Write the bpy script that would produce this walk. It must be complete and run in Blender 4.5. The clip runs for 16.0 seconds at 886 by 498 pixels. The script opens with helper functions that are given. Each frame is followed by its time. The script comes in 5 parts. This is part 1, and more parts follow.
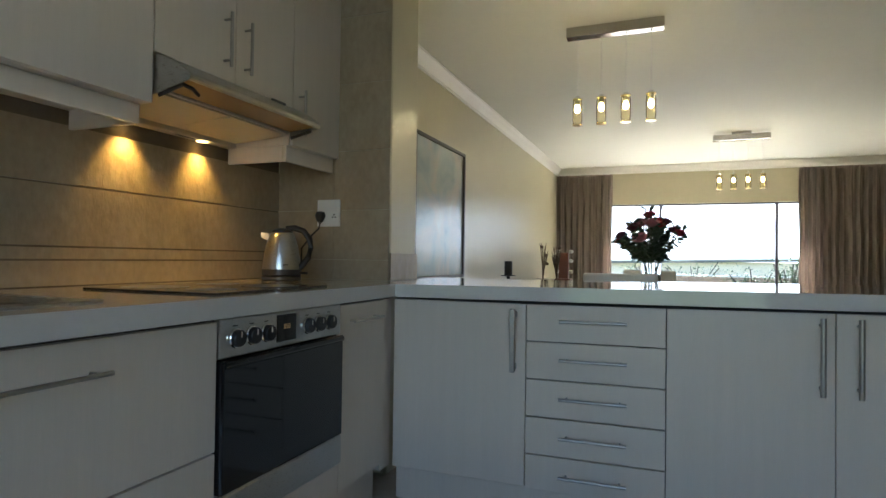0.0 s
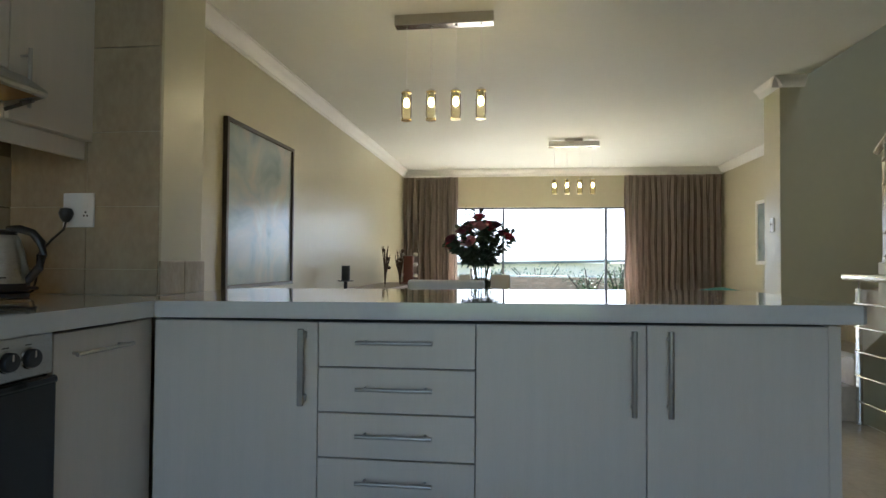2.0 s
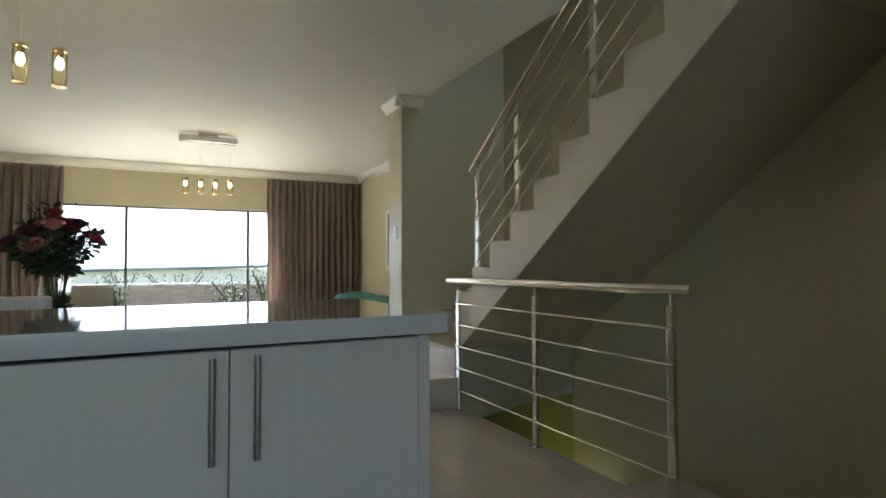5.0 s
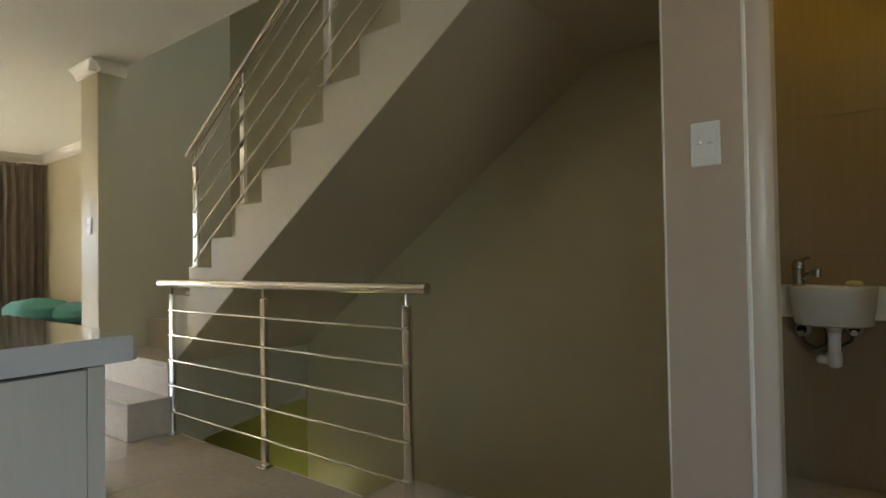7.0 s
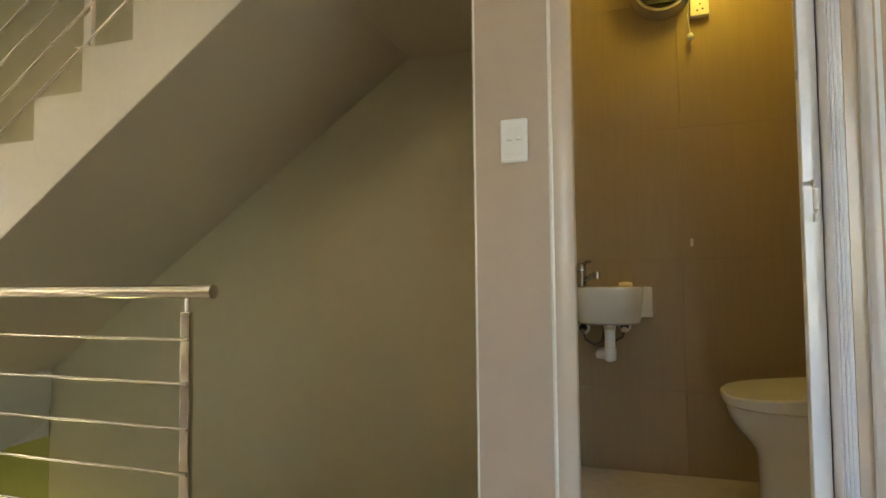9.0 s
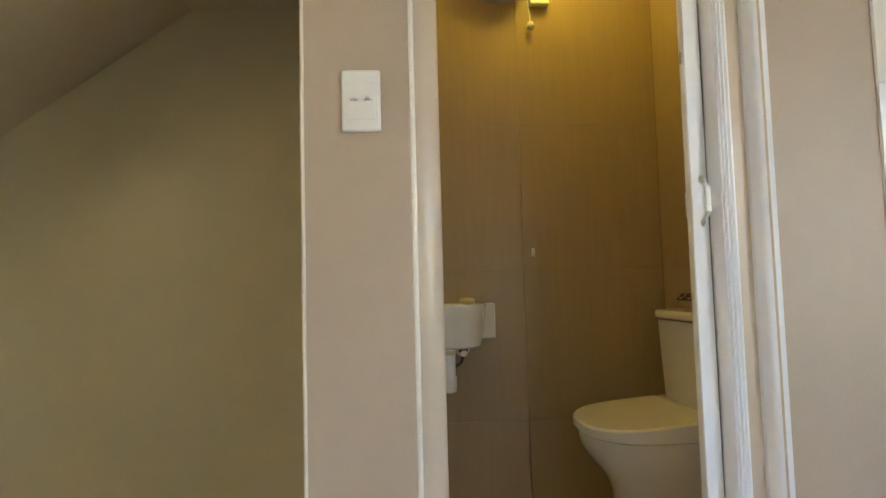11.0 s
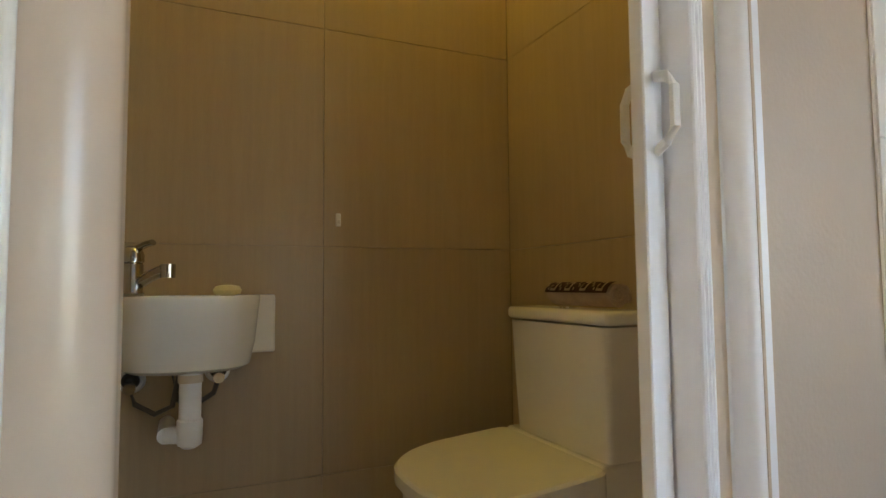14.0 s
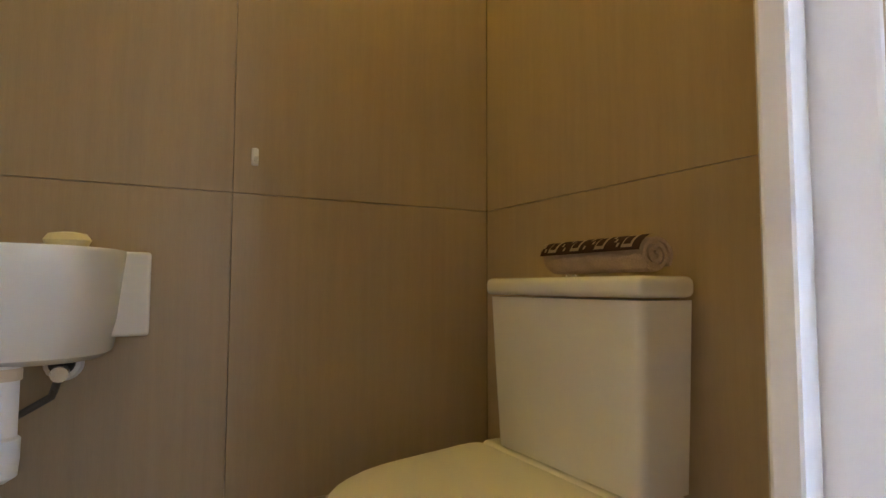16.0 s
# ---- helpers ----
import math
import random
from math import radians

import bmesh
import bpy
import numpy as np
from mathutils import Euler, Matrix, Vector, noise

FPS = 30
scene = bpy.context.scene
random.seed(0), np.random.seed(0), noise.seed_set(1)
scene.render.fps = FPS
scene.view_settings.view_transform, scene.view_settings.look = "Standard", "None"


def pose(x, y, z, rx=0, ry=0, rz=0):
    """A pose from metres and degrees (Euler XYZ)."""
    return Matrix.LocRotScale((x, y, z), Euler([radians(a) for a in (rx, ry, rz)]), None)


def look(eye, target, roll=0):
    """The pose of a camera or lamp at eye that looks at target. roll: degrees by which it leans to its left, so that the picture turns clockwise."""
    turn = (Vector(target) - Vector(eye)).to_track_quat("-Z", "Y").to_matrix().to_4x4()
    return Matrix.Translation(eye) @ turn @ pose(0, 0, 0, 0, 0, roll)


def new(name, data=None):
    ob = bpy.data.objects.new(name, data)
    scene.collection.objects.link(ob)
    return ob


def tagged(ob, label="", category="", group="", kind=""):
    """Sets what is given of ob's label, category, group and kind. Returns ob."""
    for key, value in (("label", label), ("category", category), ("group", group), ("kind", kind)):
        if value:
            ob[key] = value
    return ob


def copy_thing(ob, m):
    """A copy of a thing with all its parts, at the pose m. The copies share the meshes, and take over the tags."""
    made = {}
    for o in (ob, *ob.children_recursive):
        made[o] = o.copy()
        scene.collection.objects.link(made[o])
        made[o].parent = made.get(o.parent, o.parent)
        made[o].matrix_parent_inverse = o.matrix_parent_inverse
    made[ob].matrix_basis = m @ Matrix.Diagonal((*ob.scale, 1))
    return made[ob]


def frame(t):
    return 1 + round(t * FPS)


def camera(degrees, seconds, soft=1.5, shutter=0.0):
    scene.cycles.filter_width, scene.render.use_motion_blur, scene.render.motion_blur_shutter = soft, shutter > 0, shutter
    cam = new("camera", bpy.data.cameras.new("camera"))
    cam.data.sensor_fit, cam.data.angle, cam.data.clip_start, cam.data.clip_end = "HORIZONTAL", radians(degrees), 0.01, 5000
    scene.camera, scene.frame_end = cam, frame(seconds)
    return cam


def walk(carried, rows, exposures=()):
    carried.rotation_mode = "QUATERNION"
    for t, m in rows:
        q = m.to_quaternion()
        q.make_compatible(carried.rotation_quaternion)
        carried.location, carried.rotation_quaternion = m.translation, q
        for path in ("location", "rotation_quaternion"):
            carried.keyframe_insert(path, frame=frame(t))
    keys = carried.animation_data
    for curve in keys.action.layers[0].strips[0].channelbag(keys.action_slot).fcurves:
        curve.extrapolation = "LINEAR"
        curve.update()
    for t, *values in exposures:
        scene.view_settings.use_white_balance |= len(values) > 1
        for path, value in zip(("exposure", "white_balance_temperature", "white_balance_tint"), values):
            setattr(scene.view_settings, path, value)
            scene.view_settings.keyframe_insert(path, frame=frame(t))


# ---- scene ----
cam = camera(74.8, 16.0)
PATH = [
    (0, (1.067, -2.238, 1.03), (0.344, -0.373, 1.063), 0.8),
    (0.5, (1.023, -2.126, 1.045), (0.479, -0.202, 1.082), 0.7),
    (1, (1.007, -2.029, 1.051), (0.603, -0.071, 1.09), 0.5),
    (1.5, (1.076, -1.909, 1.057), (0.759, 0.065, 1.099), 0.5),
    (2, (1.193, -1.823, 1.055), (0.939, 0.16, 1.1), 0.4),
    (2.5, (1.268, -1.775, 1.053), (1.116, 0.219, 1.1), 0.4),
    (3, (1.307, -1.724, 1.061), (1.359, 0.275, 1.107), 0.4),
    (3.5, (1.311, -1.661, 1.065), (1.609, 0.316, 1.115), 0.2),
    (4, (1.305, -1.602, 1.068), (1.841, 0.324, 1.12), -0.1),
    (4.2, (1.313, -1.595, 1.065), (1.928, 0.307, 1.122), -0.1),
    (6.3, (1.597, -1.371, 1.076), (2.921, 0.127, 1.128), -0.6),
    (6.5, (1.595, -1.354, 1.076), (3.003, 0.066, 1.126), -0.7),
    (7, (1.609, -1.331, 1.086), (3.176, -0.088, 1.128), -0.9),
    (7.5, (1.621, -1.314, 1.078), (3.318, -0.257, 1.13), -0.8),
    (8, (1.622, -1.299, 1.05), (3.408, -0.402, 1.125), -0.5),
    (8.5, (1.646, -1.265, 1.036), (3.494, -0.505, 1.121), -0.5),
    (9, (1.731, -1.213, 1.021), (3.63, -0.592, 1.113), -0.6),
    (9.5, (1.833, -1.153, 1.036), (3.778, -0.698, 1.128), -0.8),
    (10, (1.943, -1.092, 1.038), (3.92, -0.803, 1.133), -0.9),
    (10.2, (2.002, -1.06, 1.029), (3.988, -0.846, 1.138), -1.0),
    (12.3, (2.592, -0.968, 1.032), (4.52, -1.489, 1.134), -0.9),
    (12.5, (2.66, -0.963, 1.026), (4.576, -1.53, 1.129), -0.6),
    (13, (2.775, -0.954, 1.015), (4.649, -1.643, 1.121), -0.6),
    (13.5, (2.874, -1.019, 1.003), (4.718, -1.784, 1.117), -0.6),
    (14, (2.989, -1.096, 0.981), (4.812, -1.91, 1.107), -0.5),
    (14.5, (3.093, -1.145, 0.942), (4.897, -1.997, 1.087), -0.4),
    (15, (3.203, -1.188, 0.912), (4.987, -2.078, 1.074), -0.3),
    (15.5, (3.29, -1.226, 0.913), (5.057, -2.154, 1.047), 0.0),
    (16, (3.356, -1.267, 0.91), (5.117, -2.205, 1.042), 0.2),
]
EXPOSURES = [(0, 2.35, 5950, 9), (4.2, 2.12, 5950, 9), (6.3, 2.25, 6300, 10), (7.2, 2.7, 6800, 11), (9, 3.6, 7250, 13), (10.2, 3.9, 7200, 14), (12.5, 3.75, 7050, 15), (14, 3.75, 6900, 16), (15, 4.0, 6250, 17), (16, 4.3, 6250, 24)]
walk(cam, [(t, look(eye, target, roll)) for t, eye, target, roll in PATH], EXPOSURES)

# ---- world, sun, exposure ----
world = bpy.data.worlds.new("world")
scene.world = world
world.use_nodes = True
sky = world.node_tree.nodes.new("ShaderNodeTexSky")
sky.sky_type = 'NISHITA'
sky.sun_disc = False
SUN_EL, SUN_AZ = 58.0, 12.0
sky.sun_elevation, sky.sun_rotation = radians(SUN_EL), radians(SUN_AZ)
back = world.node_tree.nodes["Background"]
back.inputs["Strength"].default_value = 0.15
world.node_tree.links.new(sky.outputs[0], back.inputs[0])


def lamp(name, kind, energy, color, m, **more):
    data = bpy.data.lights.new(name, kind)
    data.energy, data.color = energy, color
    if "size" in more:
        data.size = more["size"]
    if "size_y" in more:
        data.shape, data.size_y = 'RECTANGLE', more["size_y"]
    if "radius" in more:
        data.shadow_soft_size = more["radius"]
    if "spot" in more:
        data.spot_size, data.spot_blend = radians(more["spot"]), 0.9
    ob = new(name, data)
    ob.matrix_world = m
    return ob


sun = lamp("sun", 'SUN', 5.0, (1.0, 0.95, 0.88), pose(0, 0, 20, 90 - SUN_EL, 0, 180 - SUN_AZ))
sun.data.angle = radians(0.5)

# Added area lamp in an unseen upstairs opening, brightening the stair walls.
lamp("upper_window_light", 'AREA', 4.5, (0.95, 0.98, 1.0), look((4.11, -2.16, 4.15), (4.11, 0.2, 3.4)), size=0.76, size_y=1.58)


# ---- materials ----
def mat(name, color, rough=0.5, metal=0.0, vary=0.06, scale=6.0, bump=0.0, bump_scale=60.0, spec=0.5, grain=None, emit=0.0, stretch=(1, 1, 1), island=0.0, coat=0.0, rough_vary=0.08):
    m = bpy.data.materials.new(name)
    m.use_nodes = True
    nt = m.node_tree
    n, l = nt.nodes, nt.links
    b = n["Principled BSDF"]
    b.inputs["Roughness"].default_value, b.inputs["Metallic"].default_value = rough, metal
    b.inputs["Specular IOR Level"].default_value = spec
    b.inputs["Coat Weight"].default_value = coat
    b.inputs["Coat Roughness"].default_value = 0.05
    tc = n.new("ShaderNodeTexCoord")
    mp = n.new("ShaderNodeMapping")
    mp.inputs["Scale"].default_value = stretch
    l.new(tc.outputs["Object"], mp.inputs[0])
    big = n.new("ShaderNodeTexNoise")
    big.inputs["Scale"].default_value, big.inputs["Detail"].default_value = scale, 5
    l.new(mp.outputs[0], big.inputs["Vector"])
    fine = n.new("ShaderNodeTexNoise")
    fine.inputs["Scale"].default_value, fine.inputs["Detail"].default_value = scale * 9, 4
    l.new(mp.outputs[0], fine.inputs["Vector"])
    add = n.new("ShaderNodeMath")
    add.operation = 'ADD'
    l.new(big.outputs[0], add.inputs[0])
    l.new(fine.outputs[0], add.inputs[1])
    ramp = n.new("ShaderNodeMapRange")
    ramp.inputs["From Min"].default_value, ramp.inputs["From Max"].default_value = 0.6, 1.4
    l.new(add.outputs[0], ramp.inputs["Value"])
    mix = n.new("ShaderNodeMix")
    mix.data_type = 'RGBA'
    c2 = grain or color
    lo = [max(0, c * (1 - vary)) for c in color]
    hi = [min(1, c * (1 + vary)) for c in c2]
    mix.inputs[6].default_value, mix.inputs[7].default_value = (*lo, 1), (*hi, 1)
    l.new(ramp.outputs[0], mix.inputs[0])
    out = mix.outputs[2]
    if island:
        oi = n.new("ShaderNodeObjectInfo")
        hs = n.new("ShaderNodeHueSaturation")
        mr = n.new("ShaderNodeMapRange")
        mr.inputs["To Min"].default_value, mr.inputs["To Max"].default_value = 1 - island, 1 + island
        l.new(oi.outputs["Random"], mr.inputs["Value"])
        l.new(mr.outputs[0], hs.inputs["Value"])
        l.new(out, hs.inputs["Color"])
        out = hs.outputs[0]
    l.new(out, b.inputs["Base Color"])
    if rough_vary:
        rr = n.new("ShaderNodeMapRange")
        rr.inputs["To Min"].default_value, rr.inputs["To Max"].default_value = max(0.0, rough * (1 - rough_vary)), min(1, rough * (1 + rough_vary))
        l.new(fine.outputs[0], rr.inputs["Value"])
        l.new(rr.outputs[0], b.inputs["Roughness"])
    if bump:
        bn = n.new("ShaderNodeTexNoise")
        bn.inputs["Scale"].default_value, bn.inputs["Detail"].default_value = bump_scale, 6
        l.new(mp.outputs[0], bn.inputs["Vector"])
        bu = n.new("ShaderNodeBump")
        bu.inputs["Strength"].default_value, bu.inputs["Distance"].default_value = bump, 0.004
        l.new(bn.outputs[0], bu.inputs["Height"])
        l.new(bu.outputs[0], b.inputs["Normal"])
    if emit:
        b.inputs["Emission Color"].default_value = (*color, 1)
        b.inputs["Emission Strength"].default_value = emit
    return m


def glass(name, color=(1, 1, 1), rough=0.0, ior=1.45):
    m = bpy.data.materials.new(name)
    m.use_nodes = True
    b = m.node_tree.nodes["Principled BSDF"]
    b.inputs["Base Color"].default_value = (*color, 1)
    b.inputs["Transmission Weight"].default_value, b.inputs["Roughness"].default_value, b.inputs["IOR"].default_value = 1.0, rough, ior
    return m


PAINT = mat("olive_beige_wall_paint", (0.54, 0.50, 0.345), 0.34, vary=0.03, scale=1.5, bump=0.12, bump_scale=140, spec=0.45)
HALL = mat("taupe_hall_paint", (0.495, 0.400, 0.315), 0.45, vary=0.03, scale=2, bump=0.15, bump_scale=110)
CEIL = mat("ceiling_white_paint", (0.775, 0.785, 0.715), 0.7, vary=0.02, scale=2, bump=0.06, bump_scale=90)
PLASTER = mat("white_plaster", (0.83, 0.83, 0.80), 0.4, vary=0.03, scale=3, bump=0.1, bump_scale=70)
CORNICE = mat("cornice_white", (0.82, 0.81, 0.76), 0.5, vary=0.02, scale=4)
HANDLE = mat("satin_nickel_handle", (0.42, 0.40, 0.37), 0.3, 1.0, vary=0.08, scale=10)
LAMINATE = mat("cream_woodgrain_laminate", (0.63, 0.565, 0.48), 0.34, vary=0.02, scale=3, grain=(0.655, 0.585, 0.50), stretch=(12, 12, 0.5), bump=0.04, bump_scale=20)
CARCASS = mat("dark_gap_board", (0.12, 0.11, 0.10), 0.7, vary=0.1)
STONE = mat("pale_polished_worktop", (0.62, 0.60, 0.57), 0.06, vary=0.04, scale=40, spec=0.7, coat=0.6, rough_vary=0.3)
STEEL = mat("brushed_steel", (0.50, 0.49, 0.46), 0.28, 1.0, vary=0.06, scale=8, stretch=(1, 1, 12), bump=0.03, bump_scale=40)
CHROME = mat("polished_chrome", (0.78, 0.77, 0.74), 0.10, 1.0, vary=0.02, scale=8)
RAILSTEEL = mat("polished_stainless", (0.82, 0.81, 0.78), 0.13, 1.0, vary=0.01, scale=3, rough_vary=0.0)
BLACK = mat("black_plastic", (0.018, 0.018, 0.019), 0.35, vary=0.1, scale=20)
BLACKGLASS = mat("black_glass", (0.012, 0.012, 0.014), 0.06, vary=0.1, scale=4, spec=0.6)
TILE_K = mat("beige_stone_wall_tile", (0.31, 0.255, 0.17), 0.36, vary=0.10, scale=5, grain=(0.365, 0.305, 0.21), bump=1.0, bump_scale=24, stretch=(1, 1, 0.6), island=0.01)
GROUT_K = mat("sand_grout", (0.16, 0.13, 0.09), 0.9, vary=0.1, scale=30)
GROUT_WC = mat("brown_tile_joint", (0.22, 0.16, 0.09), 0.9, vary=0.2, scale=14)
GROUT = mat("grout_grey_beige", (0.34, 0.285, 0.22), 0.9, vary=0.1, scale=30)
TILE_WC = mat("sand_porcelain_wall_tile", (0.385, 0.29, 0.17), 0.32, vary=0.05, scale=6, grain=(0.405, 0.307, 0.185), stretch=(14, 14, 0.6), bump=0.03, bump_scale=30, island=0.02)
TILE_F = mat("beige_porcelain_floor_tile", (0.60, 0.53, 0.43), 0.2, vary=0.06, scale=3, grain=(0.66, 0.59, 0.48), bump=0.04, bump_scale=30, island=0.03)
CERAMIC = mat("white_ceramic", (0.76, 0.74, 0.68), 0.2, vary=0.015, scale=3, spec=0.5)
WHITE_PL = mat("white_plastic", (0.80, 0.80, 0.79), 0.3, vary=0.02, scale=6)
PVC = mat("white_pvc_panel", (0.89, 0.91, 0.96), 0.24, vary=0.008, scale=2)
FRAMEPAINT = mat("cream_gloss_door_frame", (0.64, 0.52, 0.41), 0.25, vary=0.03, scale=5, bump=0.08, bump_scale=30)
FABRIC = mat("brown_striped_curtain", (0.27, 0.215, 0.18), 0.85, vary=0.22, scale=5, grain=(0.37, 0.305, 0.26), stretch=(8, 1, 0.06), bump=0.2, bump_scale=120)
BRONZE = mat("bronze_window_frame", (0.16, 0.165, 0.18), 0.45, 0.3, vary=0.1, scale=10)
PANE = glass("window_glass")
JOINT = mat("pvc_joint", (0.45, 0.46, 0.48), 0.5)
# Wall colour that carries the yellow-green bounce light from the lower storey.
LIME = mat("lime_glow_colour", (0.33, 0.34, 0.12), 0.5, vary=0.05, scale=2)


# ---- building helpers ----
def box(bm, x0, x1, y0, y1, z0, z1, bevel=0.0, seg=1):
    c = ((x0 + x1) / 2, (y0 + y1) / 2, (z0 + z1) / 2)
    r = bmesh.ops.create_cube(bm, size=1, matrix=Matrix.Translation(c) @ Matrix.Diagonal((abs(x1 - x0), abs(y1 - y0), abs(z1 - z0), 1)))
    if bevel:
        es = list({e for v in r["verts"] for e in v.link_edges})
        bmesh.ops.bevel(bm, geom=es, offset=bevel, segments=seg, affect='EDGES', profile=0.5)
    return bm


def one_box(x0, x1, y0, y1, z0, z1, bevel=0.0, seg=1):
    return box(bmesh.new(), x0, x1, y0, y1, z0, z1, bevel, seg)


def rod(bm, a, b, r, r2=None, n=12):
    a, b = Vector(a), Vector(b)
    d = b - a
    m = Matrix.Translation((a + b) / 2) @ d.to_track_quat('Z', 'Y').to_matrix().to_4x4()
    bmesh.ops.create_cone(bm, cap_ends=True, segments=n, radius1=r, radius2=r if r2 is None else r2, depth=d.length, matrix=m)
    return bm


def one_rod(a, b, r, r2=None, n=12):
    return rod(bmesh.new(), a, b, r, r2, n)


def sweep(bm, pts, r, n=8, flat=1.0):
    pts = [Vector(p) for p in pts]
    rings = []
    for i, p in enumerate(pts):
        t = (pts[min(i + 1, len(pts) - 1)] - pts[max(i - 1, 0)]).normalized()
        up = Vector((0, 0, 1)) if abs(t.z) < 0.95 else Vector((0, 1, 0))
        s = t.cross(up).normalized()
        u = s.cross(t)
        rings.append([bm.verts.new(p + s * math.cos(2 * math.pi * k / n) * r + u * math.sin(2 * math.pi * k / n) * r * flat) for k in range(n)])
    for a, b in zip(rings, rings[1:]):
        for k in range(n):
            bm.faces.new((a[k], a[(k + 1) % n], b[(k + 1) % n], b[k]))
    bm.faces.new(list(reversed(rings[0])))
    bm.faces.new(rings[-1])
    return bm


def lathe(bm, profile, center, n=24, sx=1.0, sy=1.0):
    cx, cy, cz = center
    rings = [[bm.verts.new((cx + r * sx * math.cos(2 * math.pi * k / n), cy + r * sy * math.sin(2 * math.pi * k / n), cz + z)) for k in range(n)] for r, z in profile]
    for a, b in zip(rings, rings[1:]):
        for k in range(n):
            bm.faces.new((a[k], a[(k + 1) % n], b[(k + 1) % n], b[k]))
    bm.faces.new(list(reversed(rings[0])))
    bm.faces.new(rings[-1])
    return bm


def loft(bm, loops):
    rings = [[bm.verts.new(p) for p in loop] for loop in loops]
    n = len(rings[0])
    for a, b in zip(rings, rings[1:]):
        for k in range(n):
            bm.faces.new((a[k], a[(k + 1) % n], b[(k + 1) % n], b[k]))
    bm.faces.new(list(reversed(rings[0])))
    bm.faces.new(rings[-1])
    return bm


def prism(bm, poly, axis, a, b):
    def at(p, v):
        return {'x': (v, p[0], p[1]), 'y': (p[0], v, p[1]), 'z': (p[0], p[1], v)}[axis]
    return loft(bm, [[at(p, a) for p in poly], [at(p, b) for p in poly]])


def mesh(name, bm, material, smooth=False):
    bmesh.ops.recalc_face_normals(bm, faces=bm.faces)
    me = bpy.data.meshes.new(name)
    bm.to_mesh(me)
    bm.free()
    me.materials.append(material)
    if smooth:
        for p in me.polygons:
            p.use_smooth = True
        me.set_sharp_from_angle(angle=radians(40))
    return me


def solid(name, bm, material, label="", category="", group="", kind="", smooth=False):
    return tagged(new(name, mesh(name, bm, material, smooth)), label, category, group, kind)


def thing(name, loc, label, category, group="", kind=""):
    ob = new(name)
    ob.empty_display_size = 0.05
    ob.matrix_basis = Matrix.Translation(loc)
    return tagged(ob, label, category, group, kind)


def part(name, bm, material, parent, label="", smooth=False):
    ob = new(name, mesh(name, bm, material, smooth))
    ob.parent = parent
    ob.matrix_parent_inverse = parent.matrix_basis.inverted()
    return tagged(ob, label)


def structure(name, bm, material, label="", smooth=False):
    return solid(name, bm, material, label, "", "", "structure", smooth)


# ---- the shell ----
CEIL_Z = 2.68
XL, XR = -0.82, 4.58          # living room side walls
YW, YB = 8.35, -3.70          # window wall, kitchen rear wall
WC_FL, WC_X, WC_R, WC_L = 0.145, 4.48, -1.98, -0.885
RAIL_X = 3.45
WIN_S, WIN_N, WIN_T = -3.45, -2.55, 1.75    # unseen opening above the sink, added for light from the west
REAR_0, REAR_1 = 0.02, 1.95                # unseen opening in the rear wall, placed to light the cupboards

# floor with the stairwell left open
bm = box(bmesh.new(), XL - 0.3, 3.49, YB - 0.3, YW + 0.3, -0.28, -0.008)
box(bm, 3.49, XR + 0.3, YB - 0.3, -0.77, -0.28, -0.008)
box(bm, 3.49, XR + 0.3, 3.45, YW + 0.3, -0.28, -0.008)
floor = structure("floor", bm, GROUT, "beige tiled floor slab")

# walls
structure("wall_west_living", one_box(XL - 0.3, XL, 0.55, YW + 0.3, 0, 2.95), PAINT, "olive beige painted living room wall")
wall_kitchen = structure("wall_west_kitchen", box(box(box(box(bmesh.new(), -1.12, -0.81, WIN_N, 0.24, 0, 2.95), -1.12, -0.81, YB, WIN_S, 0, 2.95), -1.12, -0.81, WIN_S, WIN_N, 0, 1.05), -1.12, -0.81, WIN_S, WIN_N, WIN_T, 2.95), GROUT_K, "tiled kitchen wall")
wall_stub = structure("wall_stub", one_box(-1.12, -0.167, 0.24, 0.55, 0, 2.95, 0.012, 2), PAINT, "plastered wall end beside the worktop")
bm = box(bmesh.new(), XL, 0.02, YW, YW + 0.3, 0, 2.95)
box(bm, 3.30, XR, YW, YW + 0.3, 0, 2.95)
box(bm, 0.02, 3.30, YW, YW + 0.3, 2.02, 2.95)
structure("wall_north", bm, PAINT, "painted wall round the sliding window")
structure("wall_east", box(one_box(XR, XR + 0.3, -0.77, YW + 0.3, -0.02, 5.4), XR, XR + 0.3, -0.77, 4.2, -3.0, -0.02), PAINT, "olive beige wall along the stairs")
# Thin panel over the olive wall; the lime glow is put in its colour.
structure("wall_lower_storey", one_box(XR - 0.004, XR - 0.0005, 2.44, 4.0, -3.0, 0.2), LIME, "wall below the stairs with a yellow-green glow in its colour")
structure("wall_lower_north", one_box(3.2, XR, 4.0, 4.2, -3.0, -0.30), LIME, "wall of the lower storey")
structure("wall_lower_west", one_box(3.29, 3.49, -0.77, 4.0, -3.0, -0.29), HALL, "wall of the lower storey")
structure("floor_lower", one_box(3.2, XR, -0.9, 4.2, -3.1, -2.98), TILE_F, "lower storey floor")
structure("wall_pillar", one_box(RAIL_X, XR, 3.51, 3.84, 0, 5.4, 0.006, 2), PAINT, "wall end with a light switch beside the stairs")
structure("wall_upper_west", one_box(3.52, 3.64, -2.2, 3.51, 2.95, 5.4), PAINT, "upper storey wall over the ceiling")
